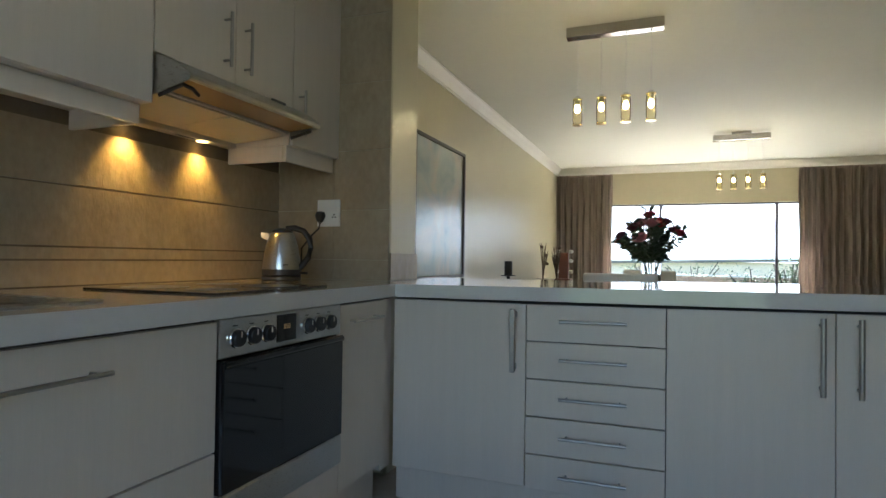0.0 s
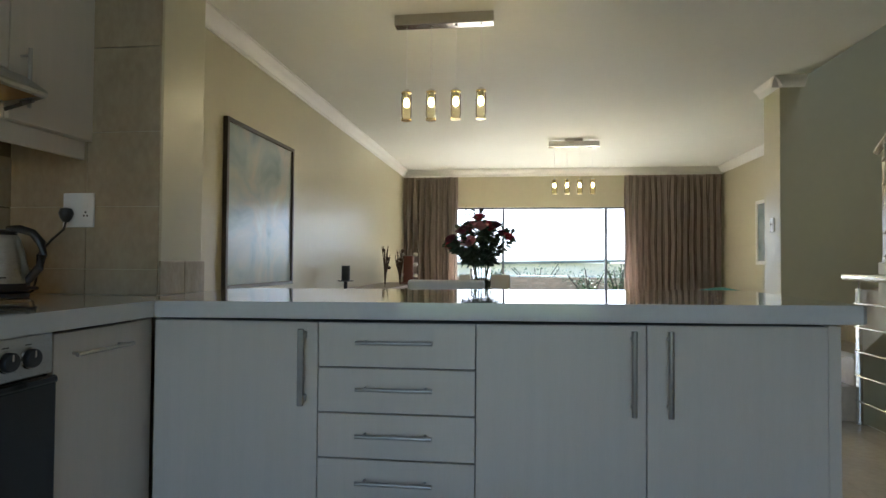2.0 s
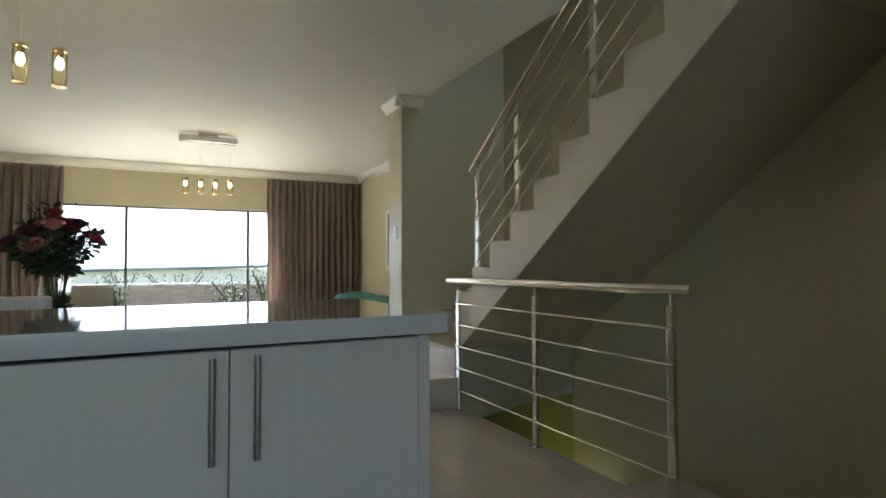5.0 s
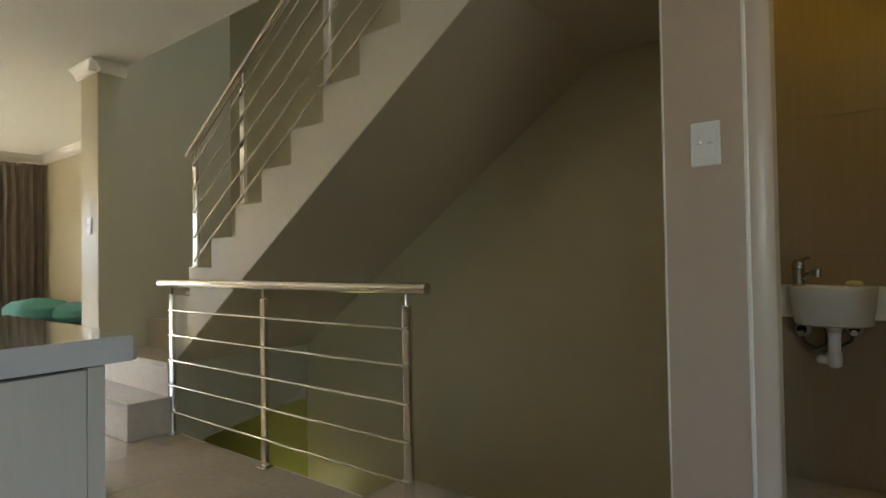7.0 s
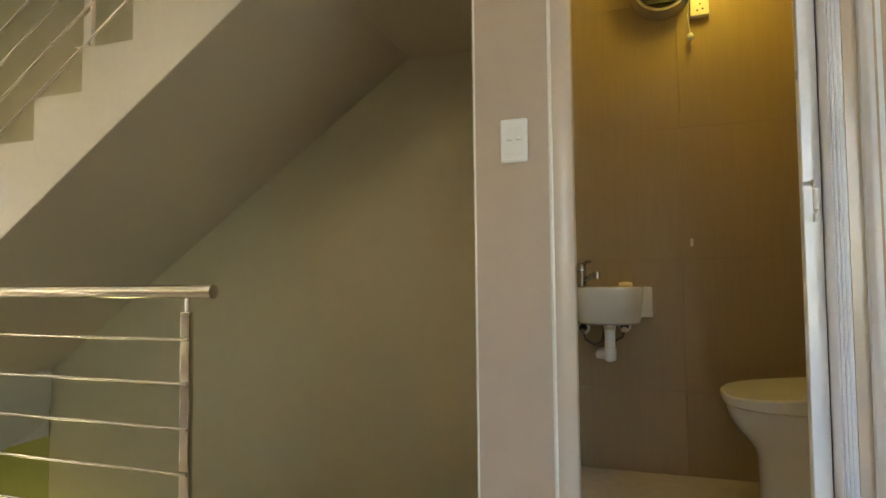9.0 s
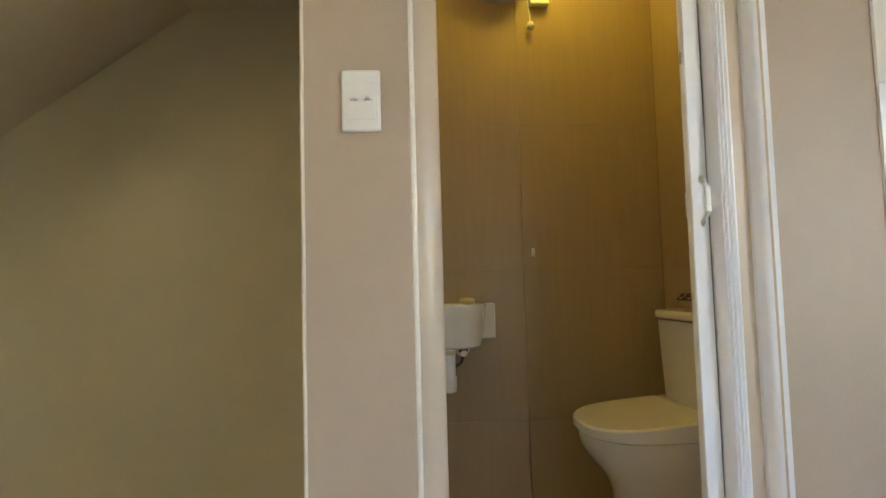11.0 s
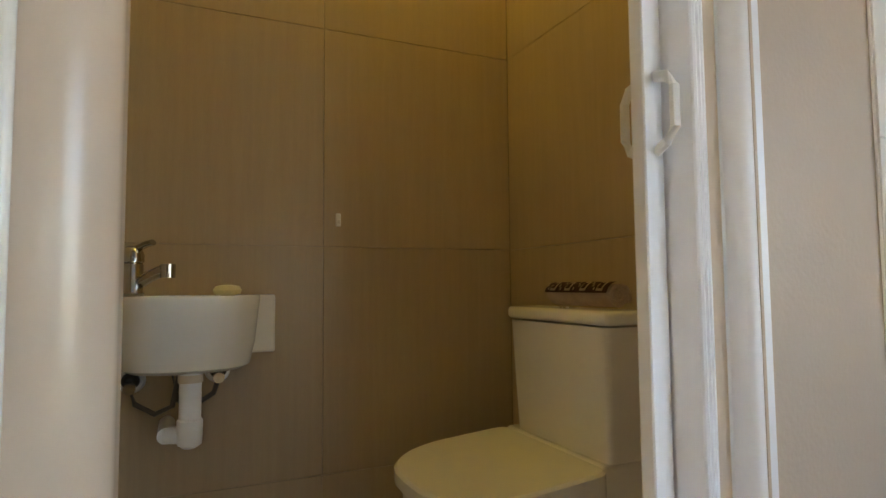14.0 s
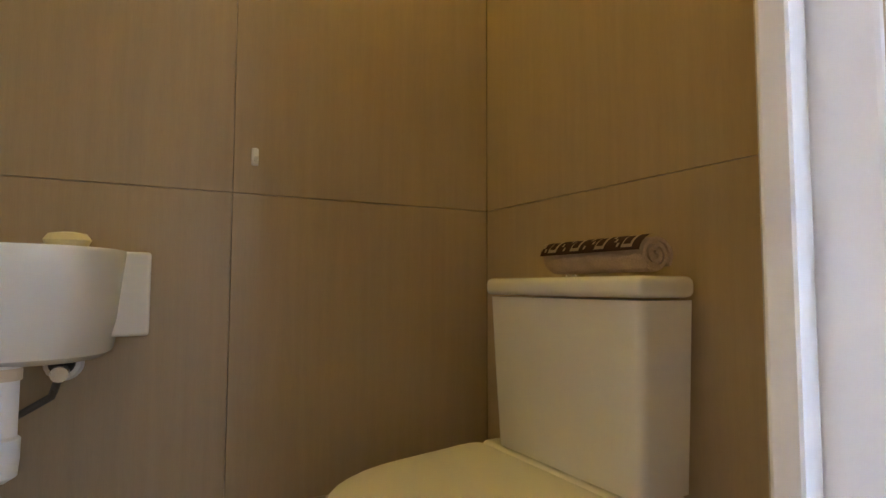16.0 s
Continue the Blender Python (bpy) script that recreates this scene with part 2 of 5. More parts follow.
# The opening is unseen and added to let daylight down the stairs.
bm = box(box(box(box(bmesh.new(), 3.52, 3.72, -2.5, -2.2, 2.95, 5.4), 4.50, XR + 0.3, -2.5, -2.2, 2.95, 5.4), 3.72, 4.50, -2.5, -2.2, 2.95, 3.35), 3.72, 4.50, -2.5, -2.2, 4.95, 5.4)
structure("wall_upper_south", bm, PAINT, "unseen upper storey wall with an opening added for light")
structure("wall_upper_east", one_box(XR, XR + 0.3, -2.2, -0.77, 2.68, 5.4), PAINT, "upper storey wall")
structure("ceiling_upper", one_box(3.4, XR + 0.3, -2.6, 3.9, 5.4, 5.55), CEIL, "upper storey ceiling")
structure("wall_wc_north", one_box(3.392, XR + 0.3, -0.883, -0.77, 0, 2.68), HALL, "taupe painted wall beside the stairwell")
bm = prism(bmesh.new(), [(3.3915, -0.883), (3.3915, -0.772), (3.40, -0.77), (3.55, -0.77), (3.55, -1.0), (3.404, -1.0), (3.395, -0.997), (3.392, -0.988)], 'z', 0, 2.68)
structure("wall_pier", bm, HALL, "taupe painted pier with a light switch")
# Glossy corner rods; their near-white colour stands in for the edge highlight.
for y in (-0.774, -0.9965):
    structure("trim_corner_bead", one_rod((3.397, y, 0), (3.397, y, 2.68), 0.0062, n=12), mat("corner_bead_highlight", (0.84, 0.81, 0.75), 0.15, vary=0.12, scale=30, stretch=(1, 1, 0.2), bump=0.15, bump_scale=25), "rounded corner bead with its highlight put in a pale colour", True)
bm = box(bmesh.new(), 3.562, 3.66, YB, -1.848, 0, 2.68)
box(bm, 3.562, 3.66, -1.848, -1.0, 2.24, 2.68)
structure("wall_hall_east", bm, HALL, "taupe painted hall wall")
structure("wall_south", box(box(box(box(bmesh.new(), -1.12, REAR_0, YB - 0.3, YB, 0, 2.95), REAR_1, XR, YB - 0.3, YB, 0, 2.95), REAR_0, REAR_1, YB - 0.3, YB, 2.15, 2.95), REAR_0, REAR_1, YB - 0.3, YB, 0, 0.5), HALL, "kitchen rear wall with an unseen opening added for light")
wall_wc_east = structure("wall_wc_east", one_box(WC_X + 0.008, WC_X + 0.09, WC_R - 0.1, WC_L, 0, 2.68), GROUT_WC, "tiled wall of the toilet room")
wall_wc_south = structure("wall_wc_south", one_box(3.66, WC_X + 0.008, WC_R - 0.1, WC_R - 0.008, 0, 2.68), GROUT_WC, "tiled wall of the toilet room")
structure("floor_wc", one_box(3.40, WC_X, WC_R, -0.886, 0, WC_FL), TILE_F, "raised toilet room floor")
structure("ceiling_wc", one_box(3.55, WC_X + 0.1, WC_R - 0.1, -0.885, 2.55, 2.66), CEIL, "white toilet room ceiling")

# ceilings
bm = box(bmesh.new(), XL - 0.3, 3.655, YB - 0.3, YW + 0.3, CEIL_Z, 2.95)
box(bm, 3.64, XR + 0.3, 3.70, YW + 0.3, CEIL_Z, 2.95)
box(bm, 3.64, XR + 0.3, YB - 0.3, -0.78, CEIL_Z, 2.95)
structure("ceiling", bm, CEIL, "white painted ceiling")


def cornice(name, a, b, inward, size=1.3):
    """A coved strip along a wall from a to b under the ceiling."""
    a, b, n = Vector(a), Vector(b), Vector(inward)
    prof = [(0, -0.088), (0.008, -0.088), (0.010, -0.076), (0.016, -0.073), (0.024, -0.054), (0.038, -0.032), (0.057, -0.019), (0.060, -0.010), (0.068, -0.008), (0.068, 0.0), (0, 0)]
    loops = [[p + n * u * size + Vector((0, 0, CEIL_Z + w * size)) for u, w in prof] for p in (a, b)]
    structure(name, loft(bmesh.new(), loops), CORNICE, "white coved cornice", True)


cornice("trim_cornice_west", (XL, 0.55, 0), (XL, YW, 0), (1, 0, 0))
cornice("trim_cornice_north", (XL, YW, 0), (XR, YW, 0), (0, -1, 0))
cornice("trim_cornice_east", (XR, YW, 0), (XR, 3.84, 0), (-1, 0, 0))
cornice("trim_cornice_pillar", (RAIL_X, 3.908, 0), (RAIL_X, 3.442, 0), (-1, 0, 0), 1.0)
cornice("trim_cornice_pillar_south", (RAIL_X - 0.068, 3.51, 0), (3.655, 3.51, 0), (0, -1, 0), 1.0)

# ---- upper stair flight ----
RISE, RUN, Y6 = 0.178, 0.2605, 2.19
SX0, SX1 = 3.475, XR - 0.004
staircase = thing("staircase", (4.0, 2.4, 0), "plastered concrete staircase turning up beside the hall", "staircase")
poly = []
for n in range(6, 16):
    y = Y6 - RUN * (n - 6)
    poly += [(y, (n - 1) * RISE), (y, n * RISE)]
poly += [(Y6 - RUN * 10, 15 * RISE), (Y6 - RUN * 10, 16 * RISE), (-0.766, 16 * RISE), (-0.766, 2.19), (-0.10, 2.19), (2.41, 0.445), (2.43, 0.89)]
part("flight", prism(bmesh.new(), poly, 'x', SX0, SX1), mat("flight_plaster", (0.68, 0.65, 0.56), 0.45, vary=0.04, scale=3, bump=0.1, bump_scale=60), staircase, "pale painted flight with sawtooth side")
# Thin skin under the flight, in a darker and browner colour than its sides.
part("soffit", prism(bmesh.new(), [(-0.765, 2.186), (-0.10, 2.186), (2.408, 0.441), (2.408, 0.443), (-0.10, 2.189), (-0.765, 2.189)], 'x', SX0 + 0.002, SX1), mat("soffit_taupe", (0.53, 0.455, 0.335), 0.5, vary=0.03, scale=2), staircase, "taupe soffit, darker than the flight")
for x0, x1, y0, y1, z0, z1 in ((3.195, 3.46, 2.42, 3.505, 0, 0.235), (3.46, 3.82, 2.44, 3.505, 0, 0.445), (3.82, SX1, 2.90, 3.505, 0, 0.667), (3.82, SX1, 2.44, 2.90, 0, 0.889)):
    part("winder_step", one_box(x0, x1, y0, y1, z0, z1, 0.006, 2), TILE_F, staircase, "beige tiled step")
part("well_face", prism(bmesh.new(), [(3.495, 0.44), (SX1, 0.44), (SX1, 0.19), (4.52, 0.10), (4.46, 0.055), (4.25, -0.012), (3.786, -0.08), (3.495, -0.13)], 'y', 2.425, 2.44), PAINT, staircase)
part("nosing", one_box(3.19, 3.20, 2.412, 3.50, 0.205, 0.241, 0.002), CORNICE, staircase, "white step nosing")
part("nosing", one_box(3.455, 3.464, 2.444, 3.50, 0.415, 0.451, 0.002), CORNICE, staircase, "white step nosing")
lower = thing("lower_staircase", (4.0, 0.4, -0.3), "beige tiled stairs going down to the lower storey", "staircase")
for n in range(1, 4):
    part("step", one_box(3.498 + RUN * (n - 1), SX1, -0.768, 0.30, -(n + 1) * RISE - 0.2, -(n + 1) * RISE, 0.004), TILE_F, lower)
for n in range(1, 11):
    y = 0.302 + RUN * (n - 1)
    part("step", one_box(3.498, SX1, y, y + RUN + 0.02, -(n + 4) * RISE - 0.3, -(n + 4) * RISE, 0.004), TILE_F, lower)


# ---- railings ----
def railing_post(parent, x, y, z0, z1, stub):
    p = part("post", box(bmesh.new(), x - 0.012, x + 0.012, y - 0.021, y + 0.021, z0 + 0.006, z1, 0.004, 2), RAILSTEEL, parent)
    part("stub", one_rod((x, y, z1), (x, y, stub), 0.008), RAILSTEEL, p)
    part("foot_plate", one_box(x - 0.035, x + 0.035, y - 0.035, y + 0.035, z0, z0 + 0.007, 0.002), RAILSTEEL, p)
    return p


rail = thing("landing_railing", (RAIL_X, 1.35, 0), "stainless steel railing with five bars guarding the stairwell", "railing")
posts = (2.36, 1.364, 0.33)
for y in posts:
    railing_post(rail, RAIL_X, y, 0, 0.900, 0.965)
part("handrail", one_rod((RAIL_X, 0.215, 0.972), (RAIL_X, 2.52, 0.972), 0.026, n=24), RAILSTEEL, rail, "polished steel tube handrail", True)
for z in (0.80, 0.642, 0.482, 0.322, 0.155):
    part("bar", one_rod((RAIL_X - 0.018, 0.31, z), (RAIL_X - 0.018, 2.375, z), 0.0065, n=10), RAILSTEEL, rail, smooth=True)

srail = thing("stair_railing", (3.52, 1.5, 1.4), "brushed steel railing climbing along the stair flight", "railing")
SXR = 3.50
slope = RISE / RUN


def nose(y):
    return 6 * RISE + (Y6 - y) * slope


for y, n in ((2.15, 6), (1.62, 8), (0.88, 11), (0.10, 14)):
    railing_post(srail, SXR, y, n * RISE, nose(y) + 0.645, nose(y) + 0.74)
part("handrail", one_rod((SXR, 2.24, nose(2.24) + 0.752), (SXR, -0.2, nose(-0.2) + 0.752), 0.024, n=20), RAILSTEEL, srail, "steel tube handrail", True)
for k in range(5):
    h = (0.615, 0.465, 0.318, 0.160, 0.012)[k]
    part("bar", one_rod((SXR - 0.018, 2.15, nose(2.15) + h), (SXR - 0.018, -0.1, nose(-0.1) + h), 0.0065, n=10), RAILSTEEL, srail, smooth=True)


# ---- kitchen: base units ----
FX = -0.03
WT0, WT1 = 0.866, 0.920


def bar_handle(parent, a, b, out, r=0.0065):
    """A bar handle between a and b standing off along out."""
    a, b, o = Vector(a), Vector(b), Vector(out)
    d = (b - a).normalized()
    h = part("handle", one_rod(a + o, b + o, r, n=12), HANDLE, parent, "brushed steel bar handle", True)
    for p in (a + d * 0.025, b - d * 0.025):
        part("handle_post", one_rod(p, p + o, r * 0.75, n=8), HANDLE, h)


def front_y(name, parent, x0, x1, z0, z1):
    """A cupboard front facing the kitchen on the peninsula."""
    return part(name, one_box(x0 + 0.0015, x1 - 0.0015, 0.0, 0.018, z0 + 0.0015, z1 - 0.0015, 0.0015), LAMINATE, parent)


def front_x(name, parent, y0, y1, z0, z1):
    return part(name, one_box(FX - 0.018, FX, y0 + 0.0015, y1 - 0.0015, z0 + 0.0015, z1 - 0.0015, 0.0015), LAMINATE, parent)


PEN = "cream laminate base cupboard under the peninsula worktop"
PZ0, PZ1 = 0.145, 0.857
for x0, x1, hx in ((-0.02, 0.553, 0.505), (1.065, 1.583, 1.541), (1.583, 2.094, 1.646)):
    unit = thing("base_cabinet", ((x0 + x1) / 2, 0.3, 0.0), PEN, "kitchen cabinet", "peninsula cupboards")
    part("carcass", one_box(x0, x1, 0.021, 0.58, PZ0, PZ1), CARCASS, unit)
    d = front_y("door", unit, x0, x1, PZ0, PZ1)
    if hx < 1:
        part("handle", one_box(hx - 0.011, hx + 0.011, -0.034, -0.026, 0.59, 0.838, 0.003), HANDLE, d, "flat steel bar handle")
        for z in (0.612, 0.816):
            part("handle_post", one_box(hx - 0.011, hx + 0.011, -0.027, 0, z - 0.012, z + 0.012, 0.002), STEEL, d)
    else:
        bar_handle(d, (hx, 0, 0.59), (hx, 0, 0.842), (0, -0.034, 0), 0.0085)
unit = thing("drawer_unit", (0.81, 0.3, 0), "cream laminate unit of five drawers under the peninsula worktop", "drawer unit", "peninsula cupboards")
part("carcass", one_box(0.553, 1.065, 0.021, 0.58, PZ0, PZ1), CARCASS, unit)
for k in range(5):
    z1 = PZ1 - 0.1455 * k
    d = front_y("drawer", unit, 0.553, 1.065, z1 - (0.1435 if k < 4 else 0.135), z1)
    z = (0.797, 0.650, 0.503, 0.356, 0.209)[k]
    bar_handle(d, (0.687, 0, z), (0.932, 0, z), (0, -0.034, 0))
structure("trim_plinth_peninsula", one_box(-0.02, 2.05, 0.045, 0.06, 0, PZ0), LAMINATE, "kickboard under the cupboards")
solid("end_panel", one_box(2.094, 2.128, 0.0, 0.58, 0.0, PZ1 + 0.002, 0.001), LAMINATE, "cream laminate end panel closing the peninsula", "cabinet panel")
solid("back_panel", one_box(-0.02, 2.094, 0.58, 0.60, 0.0, PZ1 + 0.002), LAMINATE, "cream laminate panel behind the peninsula cupboards", "cabinet panel")
worktop = thing("worktop", (0.5, 0.0, WT0), "pale polished stone worktop turning round the kitchen corner", "worktop")
for poly in ([(-0.805, YB + 0.6), (0.0, YB + 0.6), (0.0, 0.2375), (-0.805, 0.2375)], [(0.0006, -0.035), (2.17, -0.035), (2.188, -0.017), (2.188, 0.87), (2.17, 0.888), (-0.165, 0.888), (-0.165, 0.2382), (0.0006, 0.2382)]):
    bm = prism(bmesh.new(), poly, 'z', WT0, WT1)
    bmesh.ops.bevel(bm, geom=[e for e in bm.edges if abs(e.verts[0].co.z - e.verts[1].co.z) < 1e-5], offset=0.003, segments=2, affect='EDGES')
    part("slab", bm, STONE, worktop)

# the peninsula runs slightly out of level, rising towards its free end
for ob in scene.objects:
    top = ob
    while top.parent:
        top = top.parent
    if ob.type == 'MESH' and top.name.split(".")[0] in ("base_cabinet", "drawer_unit", "end_panel", "back_panel", "worktop"):
        for v in ob.data.vertices:
            v.co.z += 0.0125 * max(0.0, v.co.x - 0.7) * min(1.0, max(0.0, v.co.z) / 0.9)

drawers = thing("pan_drawer_unit", (-0.4, -1.5, 0), "cream laminate base unit with deep pan drawers", "drawer unit", "cooker side cupboards")
part("carcass", one_box(-0.75, FX - 0.02, -1.96, -1.03, PZ0, PZ1), CARCASS, drawers)
for z0, z1, hz in ((0.515, PZ1, 0.785), (0.335, 0.513, 0.45), (PZ0, 0.333, 0.27)):
    d = front_x("drawer", drawers, -1.96, -1.032, z0, z1)
    bar_handle(d, (FX, -1.675, hz), (FX, -1.365, hz), (0.034, 0, 0), 0.0052)
unit = thing("sink_cabinet", (-0.4, -2.5, 0), "cream laminate sink cupboard", "kitchen cabinet", "cooker side cupboards")
part("carcass", one_box(-0.75, FX - 0.02, -3.08, -1.965, PZ0, PZ1), CARCASS, unit)
for y0, y1 in ((-3.08, -2.52), (-2.52, -1.963)):
    d = front_x("door", unit, y0, y1, PZ0, PZ1)
    bar_handle(d, (FX, y0 + 0.06 if y0 > -2.6 else y1 - 0.06, 0.60), (FX, y0 + 0.06 if y0 > -2.6 else y1 - 0.06, 0.84), (0.034, 0, 0))
unit = thing("pull_out_cabinet", (-0.4, -0.26, 0), "narrow cream laminate pull-out cupboard beside the oven", "kitchen cabinet", "cooker side cupboards")
part("carcass", one_box(-0.75, FX - 0.02, -0.42, -0.078, 0.18, PZ1), CARCASS, unit)
d = front_x("door", unit, -0.42, -0.076, 0.18, PZ1)
bar_handle(d, (FX, -0.375, 0.795), (FX, -0.14, 0.795), (0.034, 0, 0))
solid("corner_filler", one_box(FX - 0.05, FX - 0.012, -0.072, 0.016, 0.145, PZ1), LAMINATE, "cream filler strip in the cupboard corner", "cabinet panel")
structure("trim_plinth_west", one_box(-0.12, -0.10, -3.05, -0.02, 0, PZ0), LAMINATE, "kickboard under the cupboards")

# ---- built-in oven ----
OY0, OY1 = -1.03, -0.42
oven = thing("oven", (-0.3, -0.72, 0.29), "built-in steel oven with dark glass door and six knobs", "oven")
part("body", one_box(-0.60, FX - 0.022, OY0 + 0.01, OY1 - 0.01, 0.295, 0.858), CARCASS, oven)
part("control_panel", one_box(FX - 0.02, FX + 0.002, OY0 + 0.003, OY1 - 0.003, 0.755, 0.862, 0.003), STEEL, oven, "brushed steel control panel")
door = part("oven_door", one_box(FX - 0.02, FX + 0.016, OY0 + 0.003, OY1 - 0.003, 0.398, 0.750, 0.006, 2), BLACKGLASS, oven, "dark glass oven door")
part("door_trim", one_box(FX - 0.02, FX + 0.014, OY0 + 0.003, OY1 - 0.003, 0.295, 0.395, 0.004), STEEL, oven, "brushed steel lower door band")
part("door_grip", prism(bmesh.new(), [(FX + 0.014, 0.752), (FX + 0.022, 0.748), (FX + 0.024, 0.738), (FX + 0.021, 0.733), (FX + 0.014, 0.728)], 'y', OY0 + 0.01, OY1 - 0.01), BLACKGLASS, door, "black glass grip edge")
def lathe_x(x, y, z, prof):
    """Rings of (radius, offset) about an axis along +x."""
    loops = []
    for r, o in prof:
        loops.append([(x + o, y + r * math.cos(2 * math.pi * k / 24), z + r * math.sin(2 * math.pi * k / 24)) for k in range(24)])
    return loft(bmesh.new(), loops)


for y in (-0.968, -0.902, -0.838, -0.632, -0.568, -0.502):
    k = part("knob", lathe_x(FX + 0.002, y, 0.806, [(0.027, 0.0), (0.028, 0.006), (0.026, 0.009), (0.001, 0.009)]), CHROME, oven, "chrome knob with a black grip", True)
    part("knob_grip", lathe_x(FX + 0.011, y, 0.806, [(0.024, 0.0), (0.0235, 0.010), (0.021, 0.013), (0.001, 0.013)]), BLACK, k, smooth=True)
    part("knob_pointer", one_box(FX + 0.0235, FX + 0.0255, y - 0.003, y + 0.003, 0.808, 0.824, 0.001), CHROME, k)
disp = part("clock_display", one_box(FX + 0.001, FX + 0.005, -0.790, -0.692, 0.770, 0.852, 0.002), BLACKGLASS, oven, "dark clock display")
AMBER = mat("amber_digits", (0.55, 0.36, 0.16), 0.5, vary=0, emit=0.03)


def words(text, size, m, material, parent=None, name="lettering", extrude=0.0004):
    cu = bpy.data.curves.new(name, 'FONT')
    cu.body, cu.size, cu.extrude, cu.align_x, cu.align_y = text, size, extrude, 'CENTER', 'CENTER'
    tmp = bpy.data.objects.new(name, cu)
    scene.collection.objects.link(tmp)
    me = bpy.data.meshes.new_from_object(tmp.evaluated_get(bpy.context.evaluated_depsgraph_get()))
    bpy.data.objects.remove(tmp)
    me.transform(m)
    me.materials.clear()
    me.materials.append(material)
    ob = new(name, me)
    if parent:
        ob.parent = parent
        ob.matrix_parent_inverse = parent.matrix_basis.inverted()
    return ob


words("850", 0.022, Matrix.Translation((FX + 0.0058, -0.742, 0.815)) @ Euler((radians(90), 0, radians(90))).to_matrix().to_4x4(), AMBER, disp, "digits")
for y in (-0.968, -0.902, -0.838, -0.632, -0.568, -0.502):
    part("symbol", one_box(FX + 0.0015, FX + 0.0028, y - 0.009, y + 0.009, 0.838, 0.841), BLACK, oven)
front_x("filler", thing("oven_filler", (-0.05, -0.72, 0.15), "cream laminate strip below the oven", "cabinet panel"), OY0, OY1, PZ0, 0.290)

# hob, sink, kettle
hob = thing("hob", (-0.35, -0.7, WT1), "black glass ceramic hob set in the worktop", "hob")
part("glass_top", one_box(-0.61, -0.10, -0.975, -0.40, WT1 - 0.001, WT1 + 0.006, 0.002), BLACKGLASS, hob)
for x, y, r in ((-0.47, -0.83, 0.10), (-0.24, -0.83, 0.075), (-0.47, -0.55, 0.075), (-0.24, -0.55, 0.10)):
    bm = bmesh.new()
    lathe(bm, [(r - 0.003, 0.0), (r, 0.0), (r, 0.0006), (r - 0.003, 0.0006)], (x, y, WT1 + 0.0062), 36)
    part("zone_ring", bm, mat("zone_grey", (0.12, 0.12, 0.12), 0.3), hob)
sink = thing("sink", (-0.4, -1.9, WT1), "stainless steel sink with a drainer in the worktop", "sink")
bm = box(bmesh.new(), -0.62, -0.14, -2.40, -1.275, WT1 - 0.001, WT1 + 0.005, 0.002)
part("drainer", bm, STEEL, sink)
for k in range(8):
    part("drainer_ridge", one_box(-0.56 + 0.05 * k, -0.55 + 0.05 * k, -1.80, -1.33, WT1 + 0.005, WT1 + 0.009, 0.002), STEEL, sink)
KX, KY = -0.58, -0.03
kettle = thing("kettle", (KX, KY, WT1), "brushed steel electric kettle on a black base", "kettle")
part("base", lathe(bmesh.new(), [(0.082, 0), (0.088, 0.004), (0.088, 0.016), (0.080, 0.020)], (KX, KY, WT1), 28), BLACK, kettle, "black plastic base", True)
body = part("body", lathe(bmesh.new(), [(0.086, 0.050), (0.086, 0.056), (0.080, 0.110), (0.070, 0.160), (0.058, 0.200), (0.050, 0.215), (0.046, 0.218)], (KX, KY, WT1), 32), STEEL, kettle, "brushed steel body", True)
part("skirt", lathe(bmesh.new(), [(0.080, 0.021), (0.087, 0.026), (0.088, 0.050), (0.085, 0.052)], (KX, KY, WT1), 32), BLACK, kettle, "black lower skirt", True)
part("lid", lathe(bmesh.new(), [(0.047, 0.217), (0.046, 0.228), (0.030, 0.236), (0.008, 0.238)], (KX, KY, WT1), 24), BLACK, kettle, "black lid", True)
hd = Vector((0.93, 0.30, 0)).normalized()
pts = [Vector((KX, KY, WT1)) + hd * r + Vector((0, 0, z)) for r, z in ((0.020, 0.236), (0.060, 0.240), (0.100, 0.226), (0.128, 0.190), (0.134, 0.150), (0.122, 0.105), (0.092, 0.066), (0.076, 0.052))]
part("handle", sweep(bmesh.new(), pts, 0.012, 10, 1.2), BLACK, kettle, "curved black handle", True)
sp = Vector((KX, KY, WT1)) - hd * 0.052 + Vector((0, 0, 0.178))
bm = bmesh.new()
loft(bm, [[sp + hd * 0.004 + Vector((0, s * 0.020, z)) for s, z in ((-1, 0.0), (1, 0.0), (1.2, 0.036), (-1.2, 0.036))], [sp - hd * 0.040 + Vector((0, s * 0.010, z)) for s, z in ((-1, 0.018), (1, 0.018), (1.2, 0.040), (-1.2, 0.040))]])
part("spout", bm, WHITE_PL, kettle, "pale spout")
part("water_gauge", one_box(KX + 0.064, KX + 0.070, KY - 0.08, KY - 0.02, WT1 + 0.07, WT1 + 0.074), BLACK, kettle)
part("switch_lever", sweep(bmesh.new(), [Vector((KX, KY, WT1 + 0.036)) + hd * 0.08, Vector((KX, KY, WT1 + 0.034)) + hd * 0.12], 0.006, 8), BLACK, kettle)


# ---- wall cupboards and cooker hood ----
UX = -0.45


